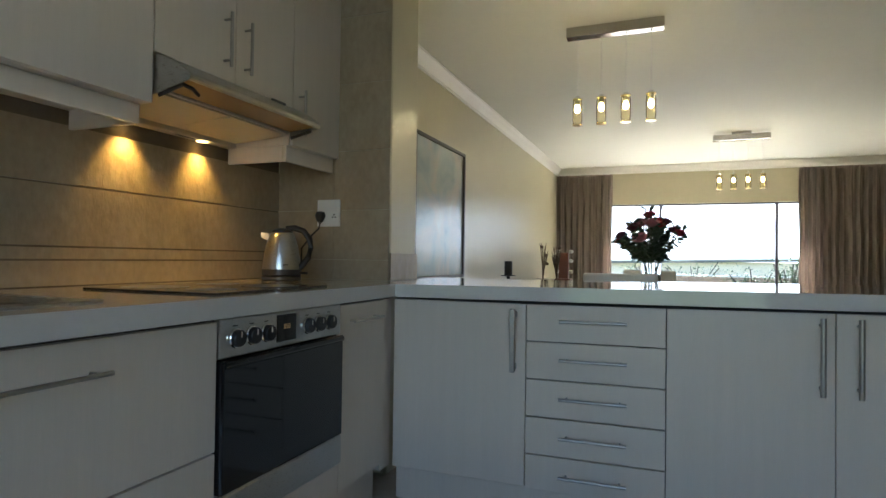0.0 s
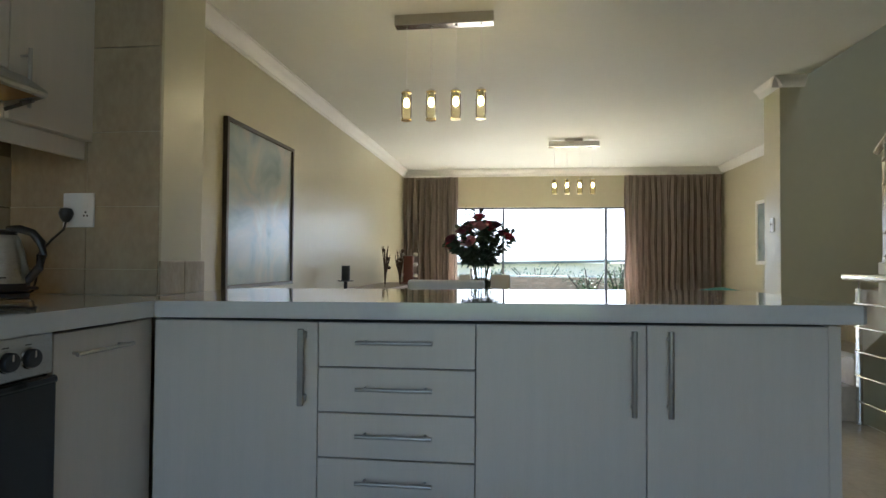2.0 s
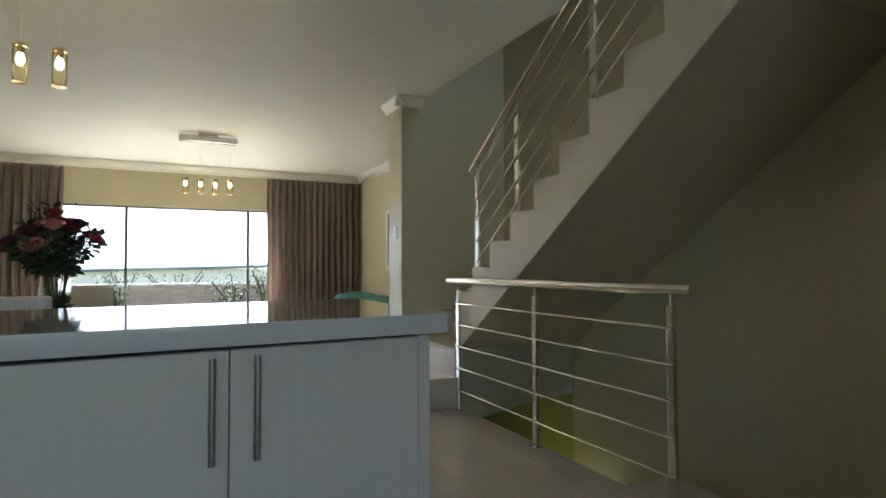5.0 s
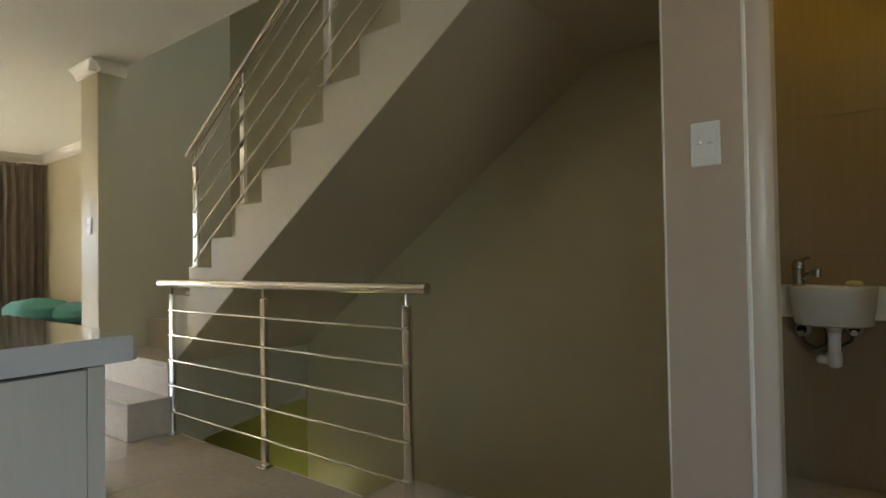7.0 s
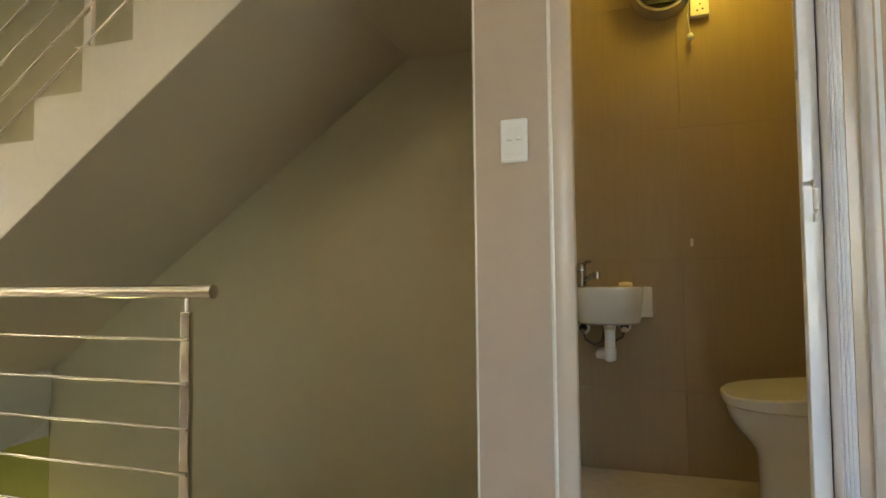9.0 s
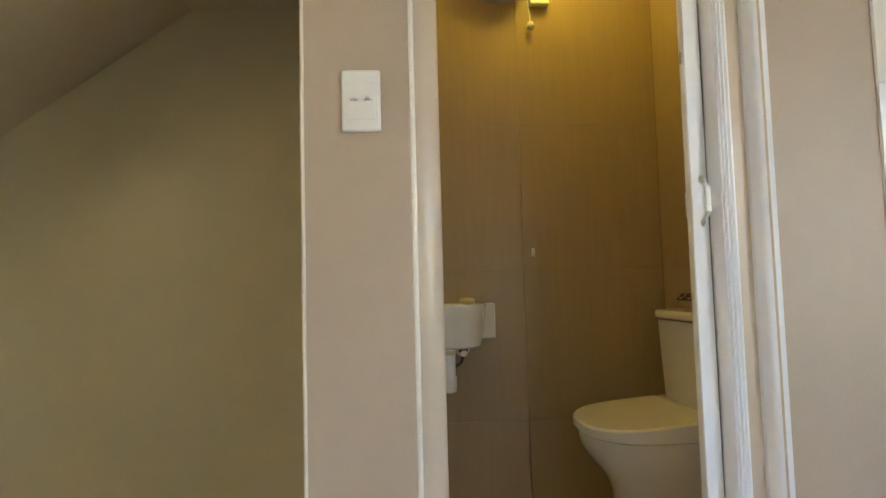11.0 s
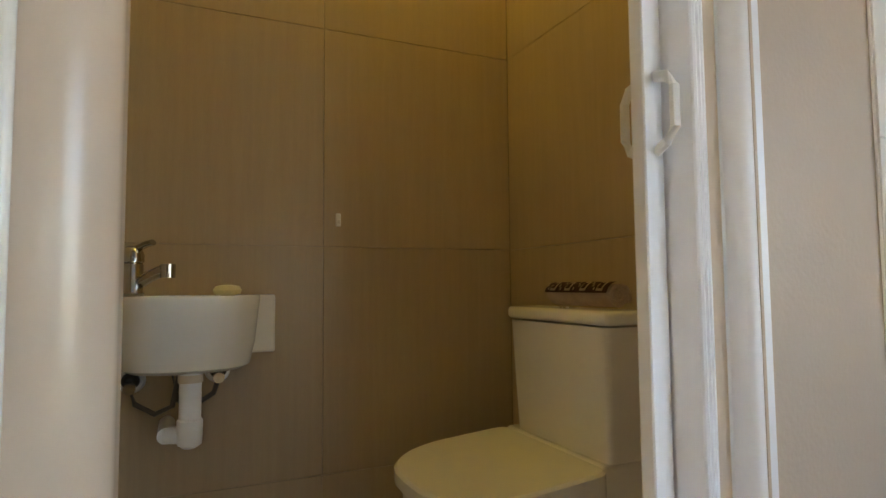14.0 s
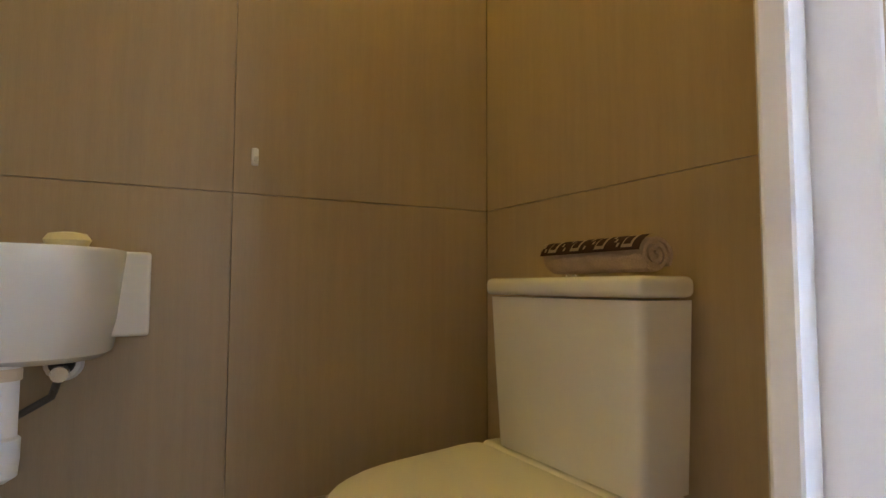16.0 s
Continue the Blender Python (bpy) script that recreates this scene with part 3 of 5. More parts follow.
def wall_unit(y0, y1, z0, z1, doors, handles, label):
    u = thing("wall_cabinet", (-0.6, (y0 + y1) / 2, z0), label, "kitchen cabinet", "wall cupboards")
    part("carcass", one_box(-0.805, UX - 0.02, y0, y1, z0 + 0.002, z1), LAMINATE, u)
    for (a, b), hy in zip(doors, handles):
        d = part("door", one_box(UX - 0.018, UX, a + 0.0015, b - 0.0015, z0 + 0.002, z1, 0.0015), LAMINATE, u)
        if hy is not None:
            bar_handle(d, (UX, hy, z0 + 0.045), (UX, hy, z0 + 0.245), (0.034, 0, 0))
    return u


u = wall_unit(-1.90, -0.875, 1.505, 2.35, ((-1.90, -1.388), (-1.388, -0.875)), (None, None), "cream laminate wall cupboard with two doors")
part("light_pelmet", box(one_box(UX - 0.068, UX - 0.05, -1.90, -0.878, 1.443, 1.506, 0.002), -0.80, UX - 0.0685, -0.896, -0.878, 1.443, 1.506, 0.002), LAMINATE, u, "pelmet board under the cupboard")
wall_unit(-0.873, -0.146, 1.672, 2.35, ((-0.873, -0.505), (-0.505, -0.146)), (-0.565, -0.455), "cream laminate wall cupboard above the cooker hood")
u = wall_unit(-0.144, 0.236, 1.512, 2.35, ((-0.144, 0.236),), (-0.10,), "narrow cream laminate wall cupboard in the corner")
part("light_pelmet", box(one_box(UX - 0.05, UX - 0.032, -0.144, 0.236, 1.444, 1.513, 0.002), -0.80, UX - 0.0505, -0.144, -0.126, 1.444, 1.513, 0.002), LAMINATE, u, "pelmet board under the cupboard")
solid("cupboard_top_panel", one_box(-0.805, UX - 0.03, -1.90, 0.236, 2.352, CEIL_Z - 0.002), LAMINATE, "cream bulkhead panel above the wall cupboards", "cabinet panel")

hood = thing("cooker_hood", (-0.55, -0.5, 1.45), "steel visor cooker hood with two warm lights", "cooker hood")
HY0, HY1 = -0.868, -0.15
HOODPL = mat("cream_hood_plastic", (0.50, 0.44, 0.34), 0.45, vary=0.05, scale=8)
part("body", one_box(-0.80, -0.462, HY0, HY1, 1.560, 1.668, 0.003), STEEL, hood, "steel housing")
for y0, y1 in ((HY0 + 0.004, -0.512), (-0.507, HY1 - 0.004)):
    part("filter", prism(bmesh.new(), [(-0.745, 1.532), (-0.470, 1.552), (-0.470, 1.559), (-0.745, 1.559)], 'y', y0, y1), HOODPL, hood, "pale grease filter panel")
part("filter_frame", one_box(-0.745, -0.47, -0.5115, -0.5075, 1.545, 1.5595), STEEL, hood)
part("light_strip", one_box(-0.80, -0.746, HY0, HY1, 1.512, 1.559, 0.004, 2), HOODPL, hood, "pale strip that carries the lights")
for k in range(9):
    part("vent_slot", one_box(-0.776, -0.760, -0.470 + 0.012 * k, -0.464 + 0.012 * k, 1.5108, 1.5125), BLACK, hood)
visor = part("visor", prism(bmesh.new(), [(-0.448, 1.668), (-0.385, 1.645), (-0.335, 1.612), (-0.309, 1.594), (-0.303, 1.585), (-0.305, 1.576), (-0.315, 1.571), (-0.325, 1.574), (-0.330, 1.586), (-0.40, 1.628), (-0.448, 1.640)], 'y', HY0, HY1), STEEL, hood, "brushed steel curved visor")
for y in (HY0, HY1 - 0.004):
    part("visor_end", prism(bmesh.new(), [(-0.449, 1.666), (-0.460, 1.538), (-0.310, 1.572), (-0.306, 1.585), (-0.34, 1.612)], 'y', y + 0.0005, y + 0.0035), STEEL, visor, "steel visor end")
# The orange lamplight under the hood is put into this panel's colour.
part("visor_inner", prism(bmesh.new(), [(-0.328, 1.578), (-0.455, 1.566), (-0.455, 1.572), (-0.328, 1.584)], 'y', HY0 + 0.005, HY1 - 0.005), mat("amber_lit_underside", (0.34, 0.23, 0.12), 0.25, vary=0.05, scale=8), visor, "panel inside the visor with warm lamplight in its colour")
for y, s in ((HY0 + 0.012, 1), (HY1 - 0.012, -1)):
    part("visor_hinge", sweep(bmesh.new(), [(-0.445, y, 1.538), (-0.395, y, 1.550), (-0.345, y, 1.562), (-0.332, y + s * 0.025, 1.553), (-0.336, y + s * 0.055, 1.540)], 0.005, 8, 1.4), BLACK, visor, "black plastic visor hinge")
for k in range(5):
    part("switch", one_box(-0.372 + 0.0, -0.362, -0.395 + 0.017 * k, -0.382 + 0.017 * k, 1.633, 1.642), BLACK, visor)
WARM = mat("warm_bulb", (1.0, 0.66, 0.24), 0.4, vary=0, emit=1.6)
for y in (-0.685, -0.328):
    part("light", lathe(bmesh.new(), [(0.022, 0), (0.024, 0.002), (0.024, 0.006)], (-0.773, y, 1.5085), 20), WARM, hood, "glowing warm hood light")
    lamp("hood_light", 'SPOT', 2.7, (1.0, 0.56, 0.13), look((-0.766, y, 1.503), (-0.775, y, 0.9)), radius=0.012, spot=98)

# ---- socket and plug ----
sock = thing("wall_socket", (-0.51, 0.23, 1.18), "white square wall socket with a black plug", "wall socket")
part("plate", one_box(-0.561, -0.431, 0.221, 0.2305, 1.180, 1.313, 0.004, 2), WHITE_PL, sock)
part("rocker", one_box(-0.474, -0.454, 0.217, 0.222, 1.255, 1.275, 0.002), WHITE_PL, sock)
for x, z in ((-0.471, 1.225), (-0.457, 1.225), (-0.464, 1.238)):
    part("socket_hole", one_rod((x, 0.2205, z), (x, 0.2212, z), 0.004), BLACK, sock)
plug = thing("plug", (-0.55, 0.2, 1.2), "black power plug with its lead running to the kettle", "plug")
part("body", lathe(bmesh.new(), [(0.010, -0.03), (0.020, -0.015), (0.026, 0.004), (0.020, 0.022), (0.006, 0.026)], (-0.527, 0.198, 1.228), 18), BLACK, plug, smooth=True)
part("lead", sweep(bmesh.new(), [(-0.527, 0.198, 1.203), (-0.530, 0.192, 1.17), (-0.565, 0.175, 1.13), (-0.60, 0.15, 1.07), (-0.585, 0.13, 0.99), (-0.57, 0.10, 0.94), (-0.57, 0.07, 0.926)], 0.0045, 8), BLACK, plug, smooth=True)


# ---- light switches ----
def switch_plate(name, loc, face, label, w=0.08, h=0.128):
    """A plate on a wall facing -x."""
    x, y, z = loc
    s = thing(name, (x, y, z - h / 2), label, "light switch")
    part("plate", one_box(x - 0.009, x, y - w / 2, y + w / 2, z - h / 2, z + h / 2, 0.006, 2), WHITE_PL, s)
    part("inset", one_box(x - 0.0105, x - 0.0085, y - w * 0.36, y + w * 0.36, z - h * 0.32, z + h * 0.32, 0.001), WHITE_PL, s)
    for k in (-1, 1):
        part("rocker", one_box(x - 0.0165, x - 0.010, y + k * 0.014 - 0.004, y + k * 0.014 + 0.004, z + 0.001, z + 0.010, 0.0015), WHITE_PL, s)
        part("rocker_slot", one_box(x - 0.0112, x - 0.0104, y + k * 0.014 - 0.008, y + k * 0.014 + 0.008, z - 0.001, z + 0.002), JOINT, s)
    return s


switch_plate("light_switch", (3.392, -0.893, 1.412), 'x', "white two-lever light switch on the pier")
switch_plate("light_switch", (RAIL_X, 3.665, 1.405), 'x', "white light switch on the wall end", 0.085, 0.13)

# ---- toilet room ----
# door frame
frame_wc = thing("door_frame", (3.53, -1.4, 0), "cream painted frame of the toilet doorway", "door frame", kind="structure")
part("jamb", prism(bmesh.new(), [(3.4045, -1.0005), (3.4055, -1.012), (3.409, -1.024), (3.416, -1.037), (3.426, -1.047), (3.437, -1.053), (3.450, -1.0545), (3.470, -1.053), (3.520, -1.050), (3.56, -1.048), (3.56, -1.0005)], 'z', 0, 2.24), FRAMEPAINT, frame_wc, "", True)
# The recess shade is painted in: darker cream than the white jamb beside it.
part("rebate", prism(bmesh.new(), [(3.66, -1.784), (3.594, -1.784), (3.597, -1.800), (3.6005, -1.8215), (3.66, -1.8215)], 'z', 0, 2.24), FRAMEPAINT, frame_wc, "rebate with its shade put in the cream colour")
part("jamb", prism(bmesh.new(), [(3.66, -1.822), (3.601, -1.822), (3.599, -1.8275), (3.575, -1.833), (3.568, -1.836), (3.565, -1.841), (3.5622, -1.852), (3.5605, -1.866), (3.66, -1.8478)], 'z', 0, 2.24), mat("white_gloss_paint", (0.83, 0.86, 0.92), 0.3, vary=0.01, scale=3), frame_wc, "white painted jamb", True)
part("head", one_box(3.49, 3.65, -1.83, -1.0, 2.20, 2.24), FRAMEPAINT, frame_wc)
structure("trim_threshold", one_box(3.40, 3.56, -1.83, -1.0, WC_FL - 0.001, WC_FL + 0.008, 0.002), TILE_F, "tiled threshold")

# folding door, pushed open into a stack
fold = thing("folding_door", (3.6, -1.73, WC_FL), "white plastic folding door pushed open", "folding door")
DZ0, DZ1 = WC_FL + 0.012, 2.18
lead = part("lead_post", prism(bmesh.new(), [(3.597, -1.677), (3.599, -1.6745), (3.616, -1.671), (3.619, -1.672), (3.632, -1.690), (3.648, -1.724), (3.6155, -1.7255), (3.611, -1.722), (3.604, -1.700)], 'z', DZ0, DZ1), PVC, fold, "white leading post")
# Dark strip set in the gap to draw its shade.
part("joint_seal", one_box(3.618, 3.650, -1.7285, -1.7265, DZ0, DZ1), mat("gap_shade", (0.12, 0.12, 0.13), 0.6), fold, "dark strip for the shade in the gap beside the leading post")
for k, poly in enumerate((
        [(3.650, -1.729), (3.613, -1.7295), (3.571, -1.7365), (3.568, -1.739), (3.571, -1.742), (3.650, -1.7425)],
        [(3.650, -1.7455), (3.574, -1.7455), (3.572, -1.749), (3.574, -1.753), (3.650, -1.753)],
        [(3.650, -1.756), (3.577, -1.756), (3.575, -1.760), (3.577, -1.764), (3.650, -1.764)],
        [(3.650, -1.767), (3.583, -1.767), (3.581, -1.773), (3.584, -1.779), (3.650, -1.779)])):
    part("fold_panel", prism(bmesh.new(), poly, 'z', DZ0, DZ1), PVC, fold)
    if k < 3:
        y = (-1.744, -1.7545, -1.7655)[k]
        part("hinge_strip", one_box(3.584, 3.645, y - 0.001, y + 0.001, DZ0, DZ1), JOINT, fold)
for x, s in ((3.604, -1.25), (3.634, 0.85)):
    pts = [(x, -1.704, 1.276), (x + s * 0.020, -1.698, 1.268), (x + s * 0.032, -1.698, 1.250), (x + s * 0.032, -1.698, 1.194), (x + s * 0.020, -1.698, 1.176), (x, -1.704, 1.168)]
    part("door_handle", sweep(bmesh.new(), pts, 0.0055, 8, 1.5), WHITE_PL, lead, "white plastic pull handle", True)
for z in (1.585, 0.32):
    part("latch", one_box(3.603, 3.612, -1.674, -1.6705, z - 0.014, z + 0.014), STEEL, lead)

# basin
BY0, BY1, BT = -0.900, -1.291, 0.964
basin = thing("wash_basin", (4.40, -1.1, 0.80), "small white ceramic wall basin", "wash basin")
def basin_ring(depth, half, z, yc=-1.105):
    pts = []
    for k in range(25):
        a = math.pi * k / 24
        c, s = math.cos(a), math.sin(a)
        pts.append((WC_X - 0.004 - depth * abs(s) ** 0.62, yc + half * (1 if c >= 0 else -1) * abs(c) ** 0.8, z))
    return pts
loops = [basin_ring(0.15, 0.122, 0.800), basin_ring(0.182, 0.136, 0.810), basin_ring(0.208, 0.146, 0.86), basin_ring(0.222, 0.151, 0.92), basin_ring(0.232, 0.155, BT - 0.006), basin_ring(0.230, 0.154, BT), basin_ring(0.205, 0.135, BT), basin_ring(0.195, 0.125, BT - 0.03), basin_ring(0.13, 0.07, BT - 0.10)]
part("bowl", loft(bmesh.new(), loops), CERAMIC, basin, smooth=True)
part("back_plate", one_box(WC_X - 0.10, WC_X - 0.001, BY1, BY0 + 0.005, 0.832, BT, 0.006, 3), CERAMIC, basin, "flat ceramic flanks")
# Chrome with the dark hall's reflection put into a darker base colour.
TAPCHROME = mat("dark_reflection_chrome", (0.42, 0.41, 0.40), 0.14, 1.0, vary=0.05, scale=20)
tap = thing("basin_tap", (4.36, -1.005, BT), "chrome single-lever mixer tap on the basin", "tap")
TX, TY = 4.36, -0.995
part("body", lathe(bmesh.new(), [(0.024, 0), (0.025, 0.006), (0.022, 0.010), (0.0225, 0.066), (0.0205, 0.069), (0.024, 0.072), (0.0235, 0.088), (0.018, 0.100), (0.006, 0.106)], (TX, TY, BT), 20), TAPCHROME, tap, smooth=True)
part("spout", sweep(bmesh.new(), [(TX, TY - 0.01, BT + 0.024), (TX - 0.025, TY - 0.034, BT + 0.040), (TX - 0.045, TY - 0.058, BT + 0.052), (TX - 0.052, TY - 0.068, BT + 0.055)], 0.0125, 12), TAPCHROME, tap, smooth=True)
part("aerator", one_rod((TX - 0.053, TY - 0.070, BT + 0.066), (TX - 0.053, TY - 0.070, BT + 0.038), 0.0145, n=16), TAPCHROME, tap, smooth=True)
part("lever", sweep(bmesh.new(), [(TX, TY + 0.006, BT + 0.088), (TX - 0.006, TY - 0.010, BT + 0.100), (TX - 0.018, TY - 0.028, BT + 0.109), (TX - 0.026, TY - 0.040, BT + 0.112)], 0.011, 10, 0.6), TAPCHROME, tap, smooth=True)
soap = solid("soap", lathe(bmesh.new(), [(0.010, 0), (0.026, 0.004), (0.030, 0.012), (0.024, 0.021), (0.008, 0.024)], (4.33, -1.182, BT - 0.001), 20, 0.7, 1.0), mat("cream_soap", (0.76, 0.66, 0.36), 0.45, vary=0.05, scale=20), "cream yellow oval soap bar on the basin rim", "soap", smooth=True)
trap = thing("waste_trap", (4.33, -1.11, 0.65), "white plastic waste pipe under the basin", "waste pipe")
part("pipe", one_rod((4.34, -1.112, 0.70), (4.34, -1.112, 0.81), 0.022, n=18), WHITE_PL, trap, smooth=True)
part("collar", one_rod((4.34, -1.112, 0.782), (4.34, -1.112, 0.798), 0.025, n=18), mat("rubber_ring", (0.62, 0.52, 0.38), 0.6), trap, smooth=True)
part("bottle", lathe(bmesh.new(), [(0.012, 0), (0.024, 0.008), (0.026, 0.03), (0.026, 0.058), (0.022, 0.062)], (4.34, -1.112, 0.645), 18), WHITE_PL, trap, smooth=True)
part("outlet", one_rod((4.345, -1.10, 0.672), (4.36, -1.066, 0.672), 0.018, n=16), WHITE_PL, trap, smooth=True)
part("wall_outlet", one_rod((4.35, -1.066, 0.672), (WC_X, -1.066, 0.672), 0.017, n=16), WHITE_PL, trap, smooth=True)
for y, zv in ((-0.992, 0.774), (-1.172, 0.786)):
    v = thing("stop_valve", (WC_X, y, zv), "chrome stop valve with a white wall collar", "stop valve", "basin valves")
    part("collar", one_rod((WC_X, y, zv), (WC_X - 0.012, y, zv), 0.029, 0.024, 20), WHITE_PL, v, "white wall collar", True)
    part("body", lathe_x(WC_X - 0.055, y, zv + 0.004, [(0.008, 0.0), (0.017, 0.008), (0.019, 0.02), (0.014, 0.043)]), BLACK, v, "dark valve body", True)
    part("knob", one_rod((WC_X - 0.053, y, zv - 0.006), (WC_X - 0.070, y, zv - 0.010), 0.0125, n=14), CHROME, v, smooth=True)
    k = -1 if y > -1.1 else 1
    part("hose", sweep(bmesh.new(), [(WC_X - 0.05, y, zv - 0.012), (WC_X - 0.05, y + k * 0.01, zv - 0.045), (WC_X - 0.06, y + k * 0.05, zv - 0.068), (WC_X - 0.08, y + k * 0.085, zv - 0.05), (WC_X - 0.09, y + k * 0.10, zv + 0.03)], 0.006, 8), mat("braided_hose", (0.12, 0.11, 0.10), 0.4, 0.6, vary=0.2, scale=80), v, smooth=True)

# toilet
TCX = 4.135
toilet = thing("toilet", (TCX, -1.75, WC_FL), "white ceramic close-coupled toilet with closed lid", "toilet")
def bowl_ring(hx, yb, yf, z):
    pts = []
    for k in range(32):
        a = 2 * math.pi * k / 32
        c, s = math.cos(a), math.sin(a)
        yy = (yb + yf) / 2 + (yf - yb) / 2 * s
        w = hx * (abs(c) ** (0.70 if s > 0 else 0.16)) * (1 if c >= 0 else -1)
        if s < 0:
            yy = (yb + yf) / 2 + (yf - yb) / 2 * (-1) * abs(s) ** 0.16
        pts.append((TCX + w, yy, z))
    return pts
loops = [bowl_ring(0.122, -1.93, -1.632, WC_FL), bowl_ring(0.118, -1.93, -1.638, WC_FL + 0.10), bowl_ring(0.120, -1.93, -1.634, WC_FL + 0.20), bowl_ring(0.130, -1.93, -1.620, WC_FL + 0.24), bowl_ring(0.150, -1.93, -1.594, WC_FL + 0.275), bowl_ring(0.176, -1.935, -1.562, WC_FL + 0.31), bowl_ring(0.194, -1.94, -1.541, WC_FL + 0.345), bowl_ring(0.201, -1.94, -1.533, WC_FL + 0.375), bowl_ring(0.199, -1.94, -1.535, WC_FL + 0.392)]
part("bowl", loft(bmesh.new(), loops), CERAMIC, toilet, smooth=True)
part("seat", loft(bmesh.new(), [bowl_ring(0.200, -1.872, -1.533, 0.538), bowl_ring(0.201, -1.875, -1.531, 0.540), bowl_ring(0.201, -1.875, -1.531, 0.543), bowl_ring(0.199, -1.872, -1.534, 0.5445)]), CERAMIC, toilet, smooth=True)
toilet_lid = part("lid", loft(bmesh.new(), [bowl_ring(0.207, -1.874, -1.526, 0.5465), bowl_ring(0.213, -1.878, -1.518, 0.551), bowl_ring(0.213, -1.878, -1.518, 0.576), bowl_ring(0.207, -1.874, -1.524, 0.582), bowl_ring(0.10, -1.80, -1.63, 0.585)]), CERAMIC, toilet, "closed lid", True)
for v in toilet_lid.data.vertices:
    if v.co.z > 0.57:
        v.co.z += 0.030 * max(0.0, min(1.0, (-1.53 - v.co.y) / 0.34))
part("shelf", one_box(TCX - 0.195, TCX + 0.195, -1.978, -1.868, 0.50, 0.618, 0.012, 3), CERAMIC, toilet, smooth=True)
def cist_ring(hx, yf, z, r=0.014):
    arc = [(r * (1 - math.cos(a)), r * (1 - math.sin(a))) for a in (0, 0.39, 0.79, 1.18, 1.57)]
    front = [(4.103 - hx + u, yf - v, z) for u, v in arc] + [(4.103 + hx - u, yf - v, z) for u, v in reversed(arc)]
    return [(4.103 - hx, WC_R + 0.016, z)] + front + [(4.103 + hx, WC_R + 0.016, z)]
cist = part("cistern", loft(bmesh.new(), [cist_ring(0.174, -1.874, 0.621), cist_ring(0.180, -1.869, 0.74), cist_ring(0.187, -1.864, 0.893)]), CERAMIC, toilet, smooth=True)
part("cistern_lid", box(bmesh.new(), 4.103 - 0.193, 4.103 + 0.193, WC_R + 0.012, -1.858, 0.8965, 0.927, 0.011, 4), CERAMIC, toilet, smooth=True)
part("flush_button", one_rod((4.086, -1.895, 0.926), (4.086, -1.895, 0.931), 0.018, n=20), CHROME, toilet, smooth=True)

# rolled towel
towel = thing("rolled_towel", (4.05, -1.92, 0.927), "rolled brown towel with a dark leaf-pattern border", "towel")
TA, TB = Vector((3.930, -1.912, 0.957)), Vector((4.150, -1.912, 0.957))
d = (TB - TA).normalized()
BROWN = mat("brown_terry", (0.50, 0.37, 0.27), 0.95, vary=0.2, scale=40, bump=0.6, bump_scale=300)
DARK = mat("dark_brown_weave", (0.085, 0.038, 0.03), 0.9, vary=0.2, scale=50, bump=0.4, bump_scale=260)
CREAMT = mat("cream_weave", (0.64, 0.52, 0.36), 0.9, vary=0.15, scale=50, bump=0.4, bump_scale=260)
side, upv = d.cross(Vector((0, 0, 1))).normalized(), Vector((0, 0, 1))
def spiral(p, grow=0.0):
    out, inn = [], []
    for k in range(49):
        a = -0.6 + 2 * math.pi * 2.4 * k / 48
        r = 0.031 * (1 - 0.80 * k / 48)
        out.append(p + side * math.cos(a) * r * 1.08 + upv * math.sin(a) * r * 0.92)
        inn.append(p + side * math.cos(a) * (r - 0.0055) * 1.08 + upv * math.sin(a) * (r - 0.0055) * 0.92)
    return out + inn[::-1]
part("roll", loft(bmesh.new(), [spiral(TA), spiral(TA * 0.67 + TB * 0.33), spiral(TA * 0.33 + TB * 0.67), spiral(TB)]), BROWN, towel, "brown terry roll", True)
core = part("roll_core", one_rod(TA + d * 0.004, TB - d * 0.004, 0.024, n=20), BROWN, towel)
def arc_patch(s0, s1, a0, a1, r, material, name):
    bm = bmesh.new()
    grid = []
    for i in range(5):
        row = []
        for j in range(9):
            a = radians(a0 + (a1 - a0) * j / 8)
            p = TA.lerp(TB, s0 + (s1 - s0) * i / 4)
            row.append(bm.verts.new(p + side * math.cos(a) * r * 1.08 + upv * math.sin(a) * r * 0.92))
        grid.append(row)
    for i in range(4):
        for j in range(8):
            bm.faces.new((grid[i][j], grid[i + 1][j], grid[i + 1][j + 1], grid[i][j + 1]))
    bmesh.ops.solidify(bm, geom=bm.faces[:], thickness=0.0008)
    return part(name, bm, material, towel)
sgn = 180 if side.y < 0 else 0
arc_patch(0.0, 1.0, 12 if sgn == 0 else 168, 80 if sgn == 0 else 100, 0.0325, DARK, "border")
for k in range(4):
    s = 0.06 + 0.25 * k
    a = (lambda t: 14 + t * 62) if sgn == 0 else (lambda t: 166 - t * 62)
    arc_patch(s + 0.005, s + 0.10, a(0.1), a(0.9), 0.0334, CREAMT, "leaf_square")
    arc_patch(s + 0.022, s + 0.083, a(0.25), a(0.75), 0.0342, DARK, "leaf")
    for q in range(3):
        arc_patch(s + 0.125 + 0.035 * q, s + 0.145 + 0.035 * q, a(0.15 + 0.25 * ((q + k) % 3)), a(0.35 + 0.25 * ((q + k) % 3)), 0.0334, CREAMT, "sprig")

# heater, isolator box and pull cord high on the wall
fan = thing("wall_heater", (WC_X, -1.362, 2.2), "round dark wall heater with a pale rim", "heater")
FZ = 2.29
